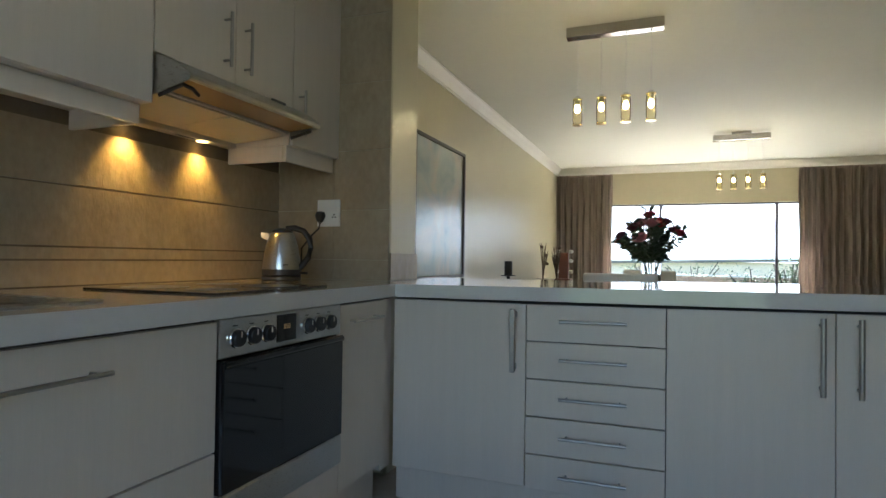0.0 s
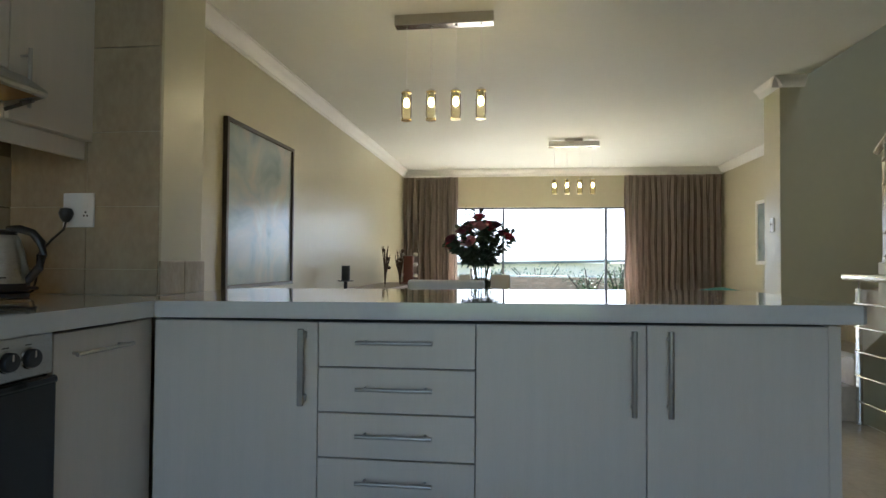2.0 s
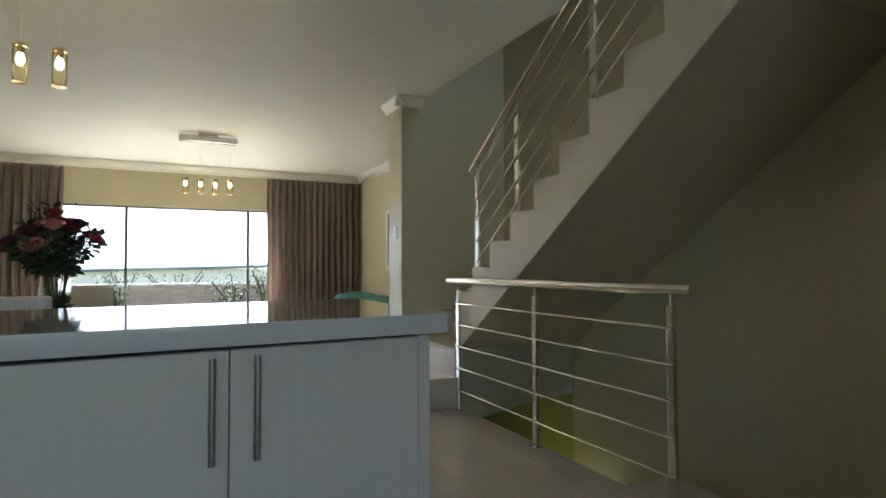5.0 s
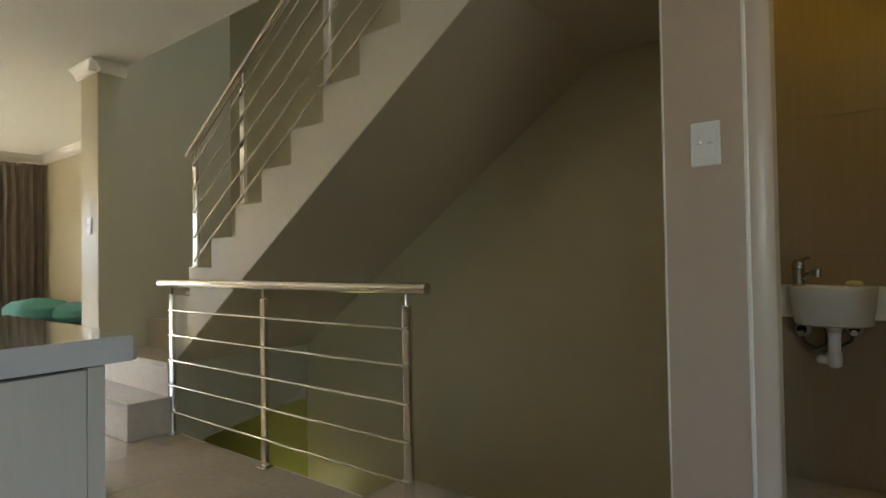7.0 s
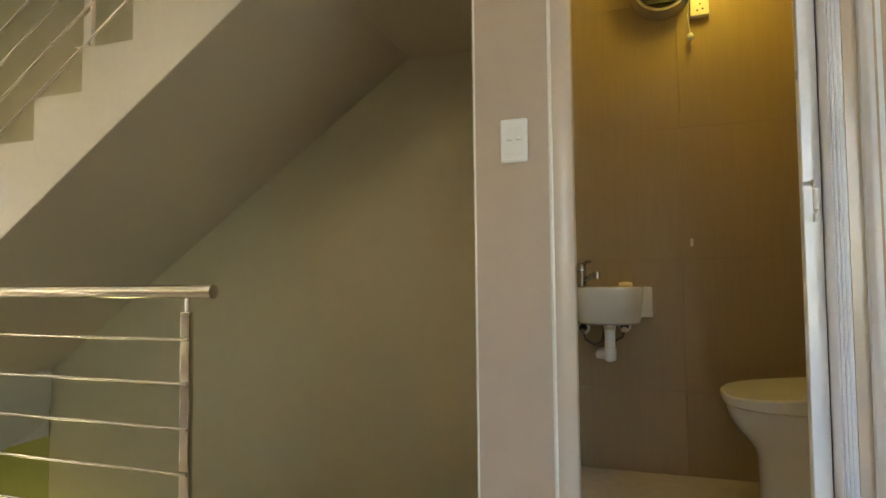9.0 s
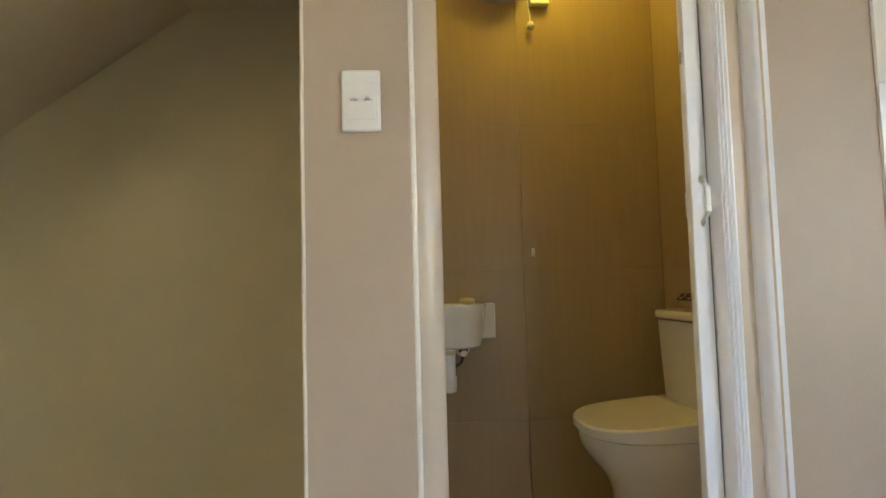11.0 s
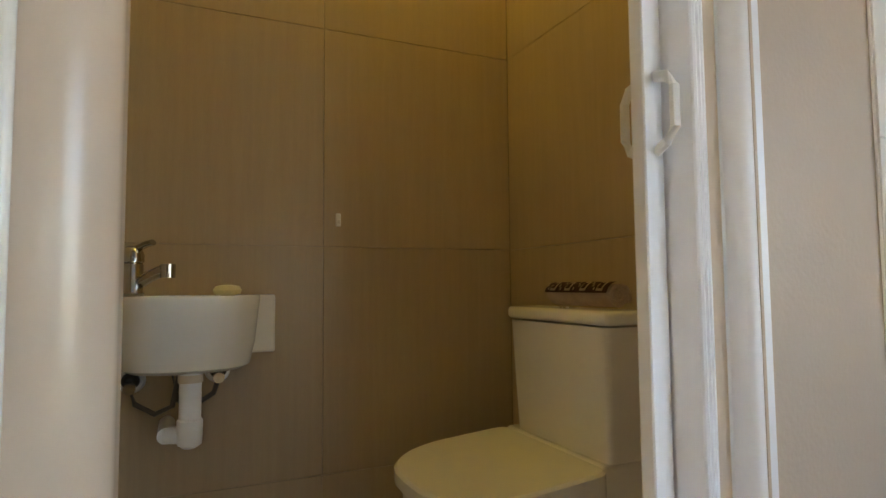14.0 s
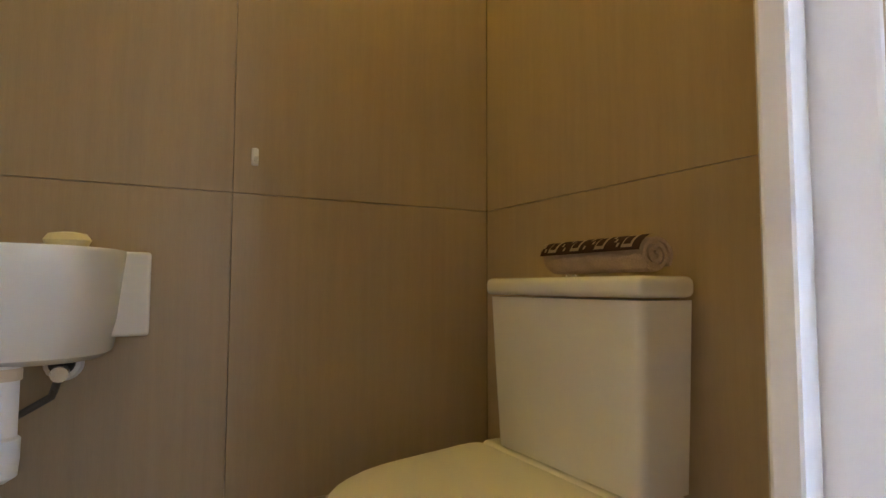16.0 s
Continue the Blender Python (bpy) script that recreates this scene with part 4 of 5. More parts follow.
part("rim", one_rod((WC_X, -1.362, FZ), (WC_X - 0.09, -1.362, FZ), 0.128, 0.122, 36), mat("pale_rim", (0.42, 0.39, 0.36), 0.35), fan, "pale metal rim", True)
part("grille_back", one_rod((WC_X - 0.088, -1.362, FZ), (WC_X - 0.096, -1.362, FZ), 0.108, n=36), BLACK, fan, smooth=True)
for k in range(7):
    z = FZ - 0.09 + 0.03 * k
    w = math.sqrt(max(0.0, 0.104 ** 2 - (z - FZ) ** 2))
    part("slat", one_box(WC_X - 0.104, WC_X - 0.095, -1.362 - w, -1.362 + w, z - 0.004, z + 0.004), BLACK, fan)
iso = thing("isolator_box", (WC_X, -1.518, 2.15), "small white isolator box on the wall", "switch box")
part("box", one_box(WC_X - 0.035, WC_X, -1.556, -1.480, 2.148, 2.235, 0.004, 2), WHITE_PL, iso)
for y, z in ((-1.508, 2.17), (-1.530, 2.175), (-1.520, 2.198)):
    part("hole", one_rod((WC_X - 0.036, y, z), (WC_X - 0.034, y, z), 0.004), BLACK, iso)
cord = thing("cord_switch", (WC_X - 0.03, -1.478, 2.06), "white pull cord with a plastic knob", "pull cord")
part("cord", one_rod((WC_X - 0.03, -1.470, 2.16), (WC_X - 0.03, -1.478, 2.07), 0.002), WHITE_PL, cord)
part("knob", lathe(bmesh.new(), [(0.006, 0.0), (0.014, 0.008), (0.016, 0.018), (0.010, 0.030), (0.004, 0.034)], (WC_X - 0.03, -1.478, 2.043), 14), WHITE_PL, cord, smooth=True)
peg = thing("wall_hook", (WC_X, -1.462, 1.14), "small white stick-on hook on the tiles", "hook")
part("pad", one_box(WC_X - 0.004, WC_X, -1.468, -1.455, 1.138, 1.172, 0.003, 2), WHITE_PL, peg)
part("hook", sweep(bmesh.new(), [(WC_X - 0.004, -1.4615, 1.150), (WC_X - 0.013, -1.4615, 1.146), (WC_X - 0.016, -1.4615, 1.154)], 0.0035, 8), WHITE_PL, peg, smooth=True)
wc_lamp = thing("ceiling_lamp", (4.22, -1.55, 2.48), "round glowing ceiling lamp in the toilet room", "ceiling lamp")
part("base", one_rod((4.22, -1.55, 2.55), (4.22, -1.55, 2.52), 0.12, n=28), WHITE_PL, wc_lamp)
part("diffuser", lathe(bmesh.new(), [(0.03, -0.05), (0.09, -0.035), (0.115, -0.005), (0.115, 0.0)], (4.22, -1.55, 2.52), 28), mat("warm_diffuser", (1.0, 0.70, 0.25), 0.4, vary=0, emit=0.5), wc_lamp, smooth=True)
lamp("toilet_room_light", 'POINT', 0.44, (1.0, 0.79, 0.09), pose(4.22, -1.50, 2.40), radius=0.09)

# wall tiles of the toilet room
def tile_x(parent, x, y0, y1, z0, z1, material, sink=0.008, gap=0.0005):
    return part("tile", one_box(x, x + sink, y0 + gap, y1 - gap, z0 + gap, z1 - gap, 0.0008), material, parent)
def tile_y(parent, y, x0, x1, z0, z1, material, sink=0.008, gap=0.0005):
    return part("tile", one_box(x0 + gap, x1 - gap, y - sink, y, z0 + gap, z1 - gap, 0.0008), material, parent)
ZR = (WC_FL, 0.506, 1.084, 1.662, 2.24, 2.55)
for z0, z1 in zip(ZR, ZR[1:]):
    tile_x(wall_wc_east, WC_X, WC_R, -1.423, z0, z1, TILE_WC)
    tile_x(wall_wc_east, WC_X, -1.423, WC_L, z0, z1, TILE_WC)
    tile_y(wall_wc_south, WC_R, 3.662, WC_X, z0, z1, TILE_WC)
wall_wc_in = structure("wall_wc_lining", one_box(3.56, WC_X, WC_L + 0.0006, WC_L + 0.0016, WC_FL, 2.55), GROUT_WC, "tiled side wall of the toilet room")
for z0, z1 in zip(ZR, ZR[1:]):
    tile_y(wall_wc_in, WC_L, 3.90, WC_X, z0, z1, TILE_WC)
    tile_y(wall_wc_in, WC_L, 3.562, 3.90, z0, z1, TILE_WC)
# white tiled strip further along the hall wall
wall_white = structure("wall_white_tiles", one_box(3.557, 3.5615, -3.2, -2.135, 0, 2.66), PLASTER, "white tiled wall beyond the doorway")
WTILE = mat("white_gloss_tile", (0.80, 0.79, 0.76), 0.15, vary=0.02, scale=4)
for k in range(9):
    for a, b in ((-2.135, -2.50), (-2.50, -2.88), (-2.88, -3.2)):
        part("tile", one_box(3.553, 3.557, b + 0.001, a - 0.001, 0.10 + 0.28 * k, 0.378 + 0.28 * k, 0.001), WTILE, wall_white)


# ---- living room ----
# sliding window
win = thing("window_1", (1.65, YW + 0.1, 0), "dark aluminium sliding door to the garden", "window", kind="structure")
WF = YW + 0.10
for a in ((0.02, 0.075, 0.0, 2.02), (3.245, 3.30, 0.0, 2.02), (0.928, 0.968, 0.04, 1.995), (2.690, 2.730, 0.04, 1.995)):
    part("window_frame", one_box(a[0], a[1], WF - 0.03, WF + 0.03, a[2], a[3], 0.003), BRONZE, win)
part("window_frame", one_box(0.075, 3.245, WF - 0.03, WF + 0.03, 1.994, 2.02, 0.003), BRONZE, win)
part("window_sill", one_box(0.075, 3.245, WF - 0.04, WF + 0.04, 0.0, 0.04, 0.003), BRONZE, win)
for a, b in ((0.075, 0.928), (0.968, 2.690), (2.730, 3.245)):
    g = part("pane", one_box(a, b, WF - 0.003, WF + 0.003, 0.04, 1.994), PANE, win)
    g.visible_shadow = False
# Frame of the unseen rear opening, which is sized by the light it gives.
rear = thing("window_2", (1.55, YB - 0.1, 0), "unseen opening behind the camera, sized to light the kitchen", "window", kind="structure")
for a in ((REAR_0, REAR_0 + 0.05), (REAR_1 - 0.05, REAR_1)):
    part("window_frame", one_box(a[0], a[1], YB - 0.13, YB - 0.07, 0.5, 2.15, 0.003), WHITE_PL, rear)
part("window_frame", one_box(REAR_0 + 0.05, REAR_1 - 0.05, YB - 0.13, YB - 0.07, 2.10, 2.15), WHITE_PL, rear)
part("window_sill", one_box(REAR_0 + 0.05, REAR_1 - 0.05, YB - 0.14, YB - 0.06, 0.5, 0.55), WHITE_PL, rear)


# Frame of the unseen west opening, added to brighten the hall and stair wall.
side = thing("window_3", (-0.95, -2.7, 1.05), "unseen window above the sink, added to light the hall", "window", kind="structure")
for a in ((WIN_S, WIN_S + 0.05), (-3.025, -2.975), (WIN_N - 0.05, WIN_N)):
    part("window_frame", one_box(-0.98, -0.92, a[0], a[1], 1.05, WIN_T, 0.003), WHITE_PL, side)
part("window_frame", one_box(-0.98, -0.92, WIN_S + 0.05, WIN_N - 0.05, WIN_T - 0.05, WIN_T), WHITE_PL, side)
part("window_sill", one_box(-1.0, -0.80, WIN_S + 0.05, WIN_N - 0.05, 1.05, 1.08), WHITE_PL, side)


def curtain(x0, x1, folds, label, seed):
    rnd = random.Random(seed)
    c = thing("curtain", ((x0 + x1) / 2, YW - 0.12, 0.02), label, "curtain", "window curtains")
    bm = bmesh.new()
    n = folds * 14
    ph = [rnd.uniform(0.75, 1.25) for _ in range(folds + 2)]
    cols = []
    for k in range(n + 1):
        u = k / n
        f = u * folds
        i = int(f)
        amp = 0.045 * ph[i] * (1 - 0.25 * math.sin(3 * u))
        row = []
        for q, z in enumerate((0.02, 0.7, 1.4, 2.1, 2.42, 2.50, 2.54)):
            am = amp * (1.0, 0.95, 0.9, 0.75, 0.5, 0.35, 0.35)[q]
            w = math.sin(2 * math.pi * f) + 0.35 * math.sin(4 * math.pi * f + ph[i] * 3)
            row.append(bm.verts.new((x0 + (x1 - x0) * u + 0.010 * math.sin(5 * z + i), YW - 0.13 + am * w + 0.006 * math.sin(z * 4 + i * 2), z)))
        cols.append(row)
    for a, b in zip(cols, cols[1:]):
        for q in range(6):
            bm.faces.new((a[q], b[q], b[q + 1], a[q + 1]))
    bmesh.ops.solidify(bm, geom=bm.faces[:], thickness=0.004)
    part("cloth", bm, FABRIC, c, smooth=True)
    part("header_tape", one_box(x0, x1, YW - 0.135, YW - 0.125, 2.50, 2.53), FABRIC, c)
    return c


curtain(-0.80, 0.16, 9, "brown striped curtain drawn to the wall", 3)
curtain(2.98, 4.53, 15, "wide brown striped curtain partly drawn", 5)
rod_c = thing("curtain_rail", (1.8, YW - 0.12, 2.54), "white curtain track under the cornice", "curtain rail")
part("track", one_box(XL + 0.01, XR - 0.02, YW - 0.145, YW - 0.10, 2.542, 2.565), CORNICE, rod_c)

# painting on the west wall
pic = thing("painting", (-0.80, 2.53, 0.86), "large dark-framed abstract painting in pale blues", "painting")
py0, py1, pz0, pz1 = 1.925, 3.13, 0.852, 2.054
FR = mat("dark_frame_wood", (0.05, 0.045, 0.04), 0.4, vary=0.2, scale=20)
for a in ((py0, py0 + 0.03, pz0, pz1), (py1 - 0.03, py1, pz0, pz1), (py0 + 0.03, py1 - 0.03, pz0, pz0 + 0.03), (py0 + 0.03, py1 - 0.03, pz1 - 0.03, pz1)):
    part("frame", one_box(XL, XL + 0.034, a[0], a[1], a[2], a[3], 0.002), FR, pic)
canvas = bpy.data.materials.new("abstract_canvas")
canvas.use_nodes = True
nt = canvas.node_tree
tc = nt.nodes.new("ShaderNodeTexCoord")
nz = nt.nodes.new("ShaderNodeTexNoise")
nz.inputs["Scale"].default_value, nz.inputs["Detail"].default_value, nz.inputs["Distortion"].default_value = 2.2, 7, 0.8
cr = nt.nodes.new("ShaderNodeValToRGB")
cr.color_ramp.elements[0].color, cr.color_ramp.elements[0].position = (0.20, 0.26, 0.27, 1), 0.30
cr.color_ramp.elements[1].color, cr.color_ramp.elements[1].position = (0.40, 0.44, 0.43, 1), 0.70
e = cr.color_ramp.elements.new(0.45)
e.color = (0.30, 0.36, 0.36, 1)
e = cr.color_ramp.elements.new(0.56)
e.color = (0.38, 0.38, 0.35, 1)
nt.links.new(tc.outputs["Object"], nz.inputs["Vector"])
nt.links.new(nz.outputs[0], cr.inputs[0])
nt.links.new(cr.outputs[0], nt.nodes["Principled BSDF"].inputs["Base Color"])
nt.nodes["Principled BSDF"].inputs["Roughness"].default_value = 0.22
part("canvas", one_box(XL + 0.002, XL + 0.018, py0 + 0.03, py1 - 0.03, pz0 + 0.03, pz1 - 0.03), canvas, pic, "abstract canvas under glass")
pic2 = thing("painting", (XR - 0.03, 6.5, 1.05), "pale-framed painting on the olive wall", "painting")
for a in ((6.0, 6.05, 1.05, 1.95), (6.85, 6.90, 1.05, 1.95), (6.05, 6.85, 1.05, 1.10), (6.05, 6.85, 1.90, 1.95)):
    part("frame", one_box(XR - 0.03, XR, a[0], a[1], a[2], a[3], 0.003), CORNICE, pic2)
part("canvas", one_box(XR - 0.016, XR - 0.002, 6.05, 6.85, 1.10, 1.90), canvas, pic2)


# pendant lights
BULB = mat("bulb_filament", (1.0, 0.80, 0.42), 0.4, vary=0, emit=12)
GOLD = mat("pale_gold_ring", (0.80, 0.66, 0.36), 0.25, 1.0, vary=0.05, scale=20)
AMBERGLASS = glass("amber_tinted_glass", (1.0, 0.95, 0.78), 0.03, 1.2)
pend = thing("pendant_light", (0.711, 1.923, CEIL_Z), "chrome ceiling bar with four hanging amber glass lights", "pendant light", "dining and lounge pendants")
part("ceiling_bar", one_box(0.385, 1.037, 1.883, 1.963, 2.607, CEIL_Z, 0.004, 2), mat("smoked_chrome", (0.48, 0.46, 0.43), 0.12, 1.0, vary=0.05, scale=6), pend, "polished chrome bar")
part("ceiling_plate", one_box(0.60, 0.82, 1.893, 1.953, CEIL_Z + 0.0005, CEIL_Z + 0.029), WHITE_PL, pend)
for k in range(4):
    x = 0.463 + 0.164 * k
    part("ceiling_cup", one_rod((x, 1.923, 2.607), (x, 1.923, 2.600), 0.010), CHROME, pend)
    part("cable", one_rod((x, 1.923, 2.60), (x, 1.923, 2.19), 0.0018, n=6), WHITE_PL, pend)
    part("lamp_holder", lathe(bmesh.new(), [(0.010, 0.045), (0.018, 0.04), (0.020, 0.0), (0.014, -0.02)], (x, 1.923, 2.15), 14), CHROME, pend, smooth=True)
    s = part("shade", lathe(bmesh.new(), [(0.033, 0.185), (0.034, 0.183), (0.030, 0.17), (0.034, 0.155), (0.034, 0.03), (0.030, 0.018), (0.034, 0.004), (0.033, 0.0), (0.028, 0.004), (0.024, 0.018), (0.028, 0.03), (0.028, 0.155), (0.024, 0.17), (0.028, 0.183)], (x, 1.923, 1.988), 24), AMBERGLASS, pend, "ribbed amber glass shade", True)
    s.visible_shadow = False
    for z in (1.986, 2.166):
        part("ring", lathe(bmesh.new(), [(0.027, 0.0), (0.0345, 0.0), (0.0355, 0.004), (0.0345, 0.008), (0.027, 0.008)], (x, 1.923, z), 20), GOLD, s, "pale gold ring", True)
    part("bulb", lathe(bmesh.new(), [(0.005, 0.0), (0.015, 0.008), (0.020, 0.024), (0.015, 0.048), (0.007, 0.060)], (x, 1.923, 2.075), 14), BULB, s, "glowing bulb", True)
copy_thing(pend, Matrix.Translation((1.924, 5.913, CEIL_Z - 0.03)))
lamp("pendant_glow", 'POINT', 0.9, (1.0, 0.74, 0.40), pose(0.71, 1.923, 1.93), radius=0.2)
lamp("pendant_glow", 'POINT', 0.9, (1.0, 0.74, 0.40), pose(1.92, 5.913, 1.88), radius=0.2)

# Unseen fill lamp added below the landing, tinted to spread the lime glow.
lamp("lower_hall_light", 'POINT', 0.5, (1.0, 0.98, 0.45), pose(4.1, 2.6, -0.8), radius=0.15)

# dining table, chairs, roses
WOODT = mat("dark_table_wood", (0.10, 0.06, 0.04), 0.3, vary=0.2, scale=4, grain=(0.15, 0.09, 0.06), stretch=(1, 10, 10))
table = thing("dining_table", (0.85, 2.2, 0), "dark wooden dining table behind the worktop", "table")
part("tabletop", one_box(-0.05, 1.75, 1.70, 2.65, 0.72, 0.755, 0.006, 2), WOODT, table)
for x in (0.02, 1.60):
    for y in (1.77, 2.50):
        part("leg", one_box(x, x + 0.08, y, y + 0.08, 0, 0.72, 0.004), WOODT, table)
LEATHER = mat("white_leatherette", (0.70, 0.69, 0.66), 0.4, vary=0.04, scale=8, bump=0.1, bump_scale=80)


def dining_chair(x, y, turn):
    c = thing("dining_chair", (0, 0, 0), "white upholstered high-backed dining chair at the table", "chair", "chairs round the table")
    part("seat", one_box(-0.22, 0.22, -0.22, 0.22, 0.42, 0.49, 0.02, 3), LEATHER, c)
    part("backrest", one_box(-0.215, 0.215, -0.25, -0.20, 0.45, 0.955, 0.015, 3), LEATHER, c)
    for a in (-0.19, 0.16):
        for b in (-0.21, 0.17):
            part("leg", one_box(a, a + 0.035, b, b + 0.035, 0, 0.42, 0.003), WOODT, c)
    c.matrix_basis = pose(x, y, 0, 0, 0, turn)
    return c


first = dining_chair(0.80, 1.62, 0)
for x, y, turn in ((0.92, 2.82, 180),):
    copy_thing(first, pose(x, y, 0, 0, 0, turn))

rnd = random.Random(11)
VX, VY, VZ = 0.965, 1.86, 0.755
vase = thing("vase", (VX, VY, VZ), "clear glass vase of water and stems on the table", "vase")
VGLASS = glass("vase_glass", (0.92, 0.96, 0.95), 0.02)
v = part("vessel", lathe(bmesh.new(), [(0.055, 0), (0.060, 0.004), (0.058, 0.10), (0.066, 0.24), (0.070, 0.26), (0.066, 0.26), (0.054, 0.10), (0.052, 0.012)], (VX, VY, VZ), 28), VGLASS, vase, smooth=True)
v.visible_shadow = False
bouq = thing("rose_bouquet", (VX, VY, VZ + 0.02), "bouquet of red and pink roses with dark green leaves", "flowers")
LEAF = mat("rose_leaf", (0.055, 0.085, 0.050), 0.45, vary=0.35, scale=30)
STEM = mat("rose_stem", (0.045, 0.075, 0.030), 0.5, vary=0.2, scale=30)
ROSES = [mat("red_rose", (0.36, 0.02, 0.04), 0.55, vary=0.3, scale=30), mat("pink_rose", (0.52, 0.20, 0.22), 0.55, vary=0.25, scale=30), mat("plum_rose", (0.13, 0.03, 0.05), 0.55, vary=0.3, scale=30)]


def leaf(bm, p, d, size):
    d = d.normalized()
    s = d.cross(Vector((rnd.uniform(-1, 1), rnd.uniform(-1, 1), 1))).normalized()
    u = s.cross(d)
    a = [bm.verts.new(p + d * size * t + s * size * w + u * size * h) for t, w, h in ((0, 0, 0), (0.3, 0.26, 0.05), (0.7, 0.22, 0.02), (1, 0, -0.08), (0.7, -0.22, 0.02), (0.3, -0.26, 0.05), (0.5, 0, -0.03))]
    for i, j in ((0, 1), (1, 2), (2, 3), (3, 4), (4, 5), (5, 0)):
        bm.faces.new((a[i], a[j], a[6]))


def rose(p, d, r, material):
    bm = bmesh.new()
    d = d.normalized()
    q = d.to_track_quat('Z', 'Y')
    for ring, (n, rr, open_, h) in enumerate(((5, 1.0, 0.55, 0.75), (5, 0.78, 0.35, 0.9), (4, 0.55, 0.15, 1.0), (3, 0.32, 0.0, 1.02))):
        for k in range(n):
            a0 = 2 * math.pi * (k + 0.5 * ring + rnd.uniform(-0.1, 0.1)) / n
            w = 2.2 / n * math.pi * 0.62
            rows = []
            for t in (0.0, 0.5, 1.0):
                row = []
                for s in (-1, -0.4, 0.4, 1):
                    ang = a0 + s * w * (0.6 + 0.4 * t if t < 1 else 0.75)
                    rad = r * rr * (0.25 + 0.6 * math.sin(t * 1.5) + open_ * t * 0.4)
                    row.append(bm.verts.new(p + q @ Vector((math.cos(ang) * rad, math.sin(ang) * rad, r * h * (t * 1.1 - 0.1 * t * t * abs(s) - open_ * 0.25 * t)))))
                rows.append(row)
            for a, b in zip(rows, rows[1:]):
                for i in range(3):
                    bm.faces.new((a[i], a[i + 1], b[i + 1], b[i]))
    part("rose", bm, material, bouq, smooth=True)


leaves = bmesh.new()
heads = []
for k in range(17):
    a = 2 * math.pi * k / 17 * 5 + rnd.uniform(-0.3, 0.3)
    rr = rnd.uniform(0.05, 0.225) if k else 0.0
    h = 0.55 - 0.9 * rr * rr * 4 * rnd.uniform(0.6, 1.1) + rnd.uniform(-0.05, 0.02)
    tip = Vector((VX + rr * math.cos(a) - 0.01, VY + rr * math.sin(a), VZ + h))
    base = Vector((VX + rnd.uniform(-0.03, 0.03), VY + rnd.uniform(-0.03, 0.03), VZ + 0.03))
    neck = Vector((VX + 0.05 * math.cos(a), VY + 0.05 * math.sin(a), VZ + 0.27))
    pts = [base, neck.lerp(base, 0.4), neck, neck.lerp(tip, 0.5) + Vector((0, 0, 0.02)), tip]
    part("stem", sweep(bmesh.new(), pts, 0.0032, 5), STEM, bouq)
    rose(tip, tip - neck + Vector((0, 0, 0.05)), rnd.uniform(0.038, 0.050), ROSES[(0, 1, 2, 0, 2)[k % 5]])
    for q in range(92):
        t = rnd.uniform(0.0, 1.13)
        p = base.lerp(neck, t * 2) if t < 0.25 else neck.lerp(tip, (t - 0.25) / 0.75)
        dirv = Vector((rnd.uniform(-1, 1), rnd.uniform(-1, 1), rnd.uniform(-0.4, 0.7)))
        if t < 0.35:
            dirv = dirv * 0.6 + Vector((0, 0, 0.3))
        leaf(leaves, p + dirv.normalized() * 0.008, dirv, rnd.uniform(0.026, 0.062))
tagged(part("foliage", leaves, LEAF, bouq, "dark green leaves"), kind="stuff")
bm = bmesh.new()
for k in range(9):
    a = rnd.uniform(0, 6.28)
    p = Vector((VX, VY, VZ + 0.45))
    q = p + Vector((0.12 * math.cos(a), 0.12 * math.sin(a), rnd.uniform(0.12, 0.20)))
    sweep(bm, [p, p.lerp(q, 0.6), q], 0.0015, 4)
    for j in range(4):
        leaf(bm, p.lerp(q, 0.6 + 0.13 * j), Vector((rnd.uniform(-1, 1), rnd.uniform(-1, 1), 0.6)), 0.02)
part("fine_sprigs", bm, STEM, bouq)

# console with candle holder, reeds and candelabra along the west wall
console = thing("console_table", (-0.55, 5.3, 0), "dark narrow console along the wall", "console table")
part("top", one_box(-0.81, -0.30, 3.9, 6.9, 0.70, 0.74, 0.004), WOODT, console)
for y in (3.95, 6.80):
    for x in (-0.79, -0.36):
        part("leg", one_box(x, x + 0.05, y, y + 0.05, 0, 0.70), WOODT, console)
ch = thing("candle_holder", (-0.62, 4.18, 0.74), "squat black candle holder on the console", "candle holder")
part("base", lathe(bmesh.new(), [(0.05, 0), (0.05, 0.01), (0.02, 0.02), (0.02, 0.10)], (-0.62, 4.18, 0.74), 16), BLACK, ch)
part("tray", lathe(bmesh.new(), [(0.03, 0), (0.085, 0.004), (0.085, 0.012), (0.03, 0.012)], (-0.62, 4.18, 0.84), 18), BLACK, ch)
part("candle", one_rod((-0.62, 4.18, 0.85), (-0.62, 4.18, 1.01), 0.045, n=18), BLACK, ch, "black pillar candle")
DRIED = mat("dried_stalk", (0.07, 0.05, 0.035), 0.9, vary=0.3, scale=40)
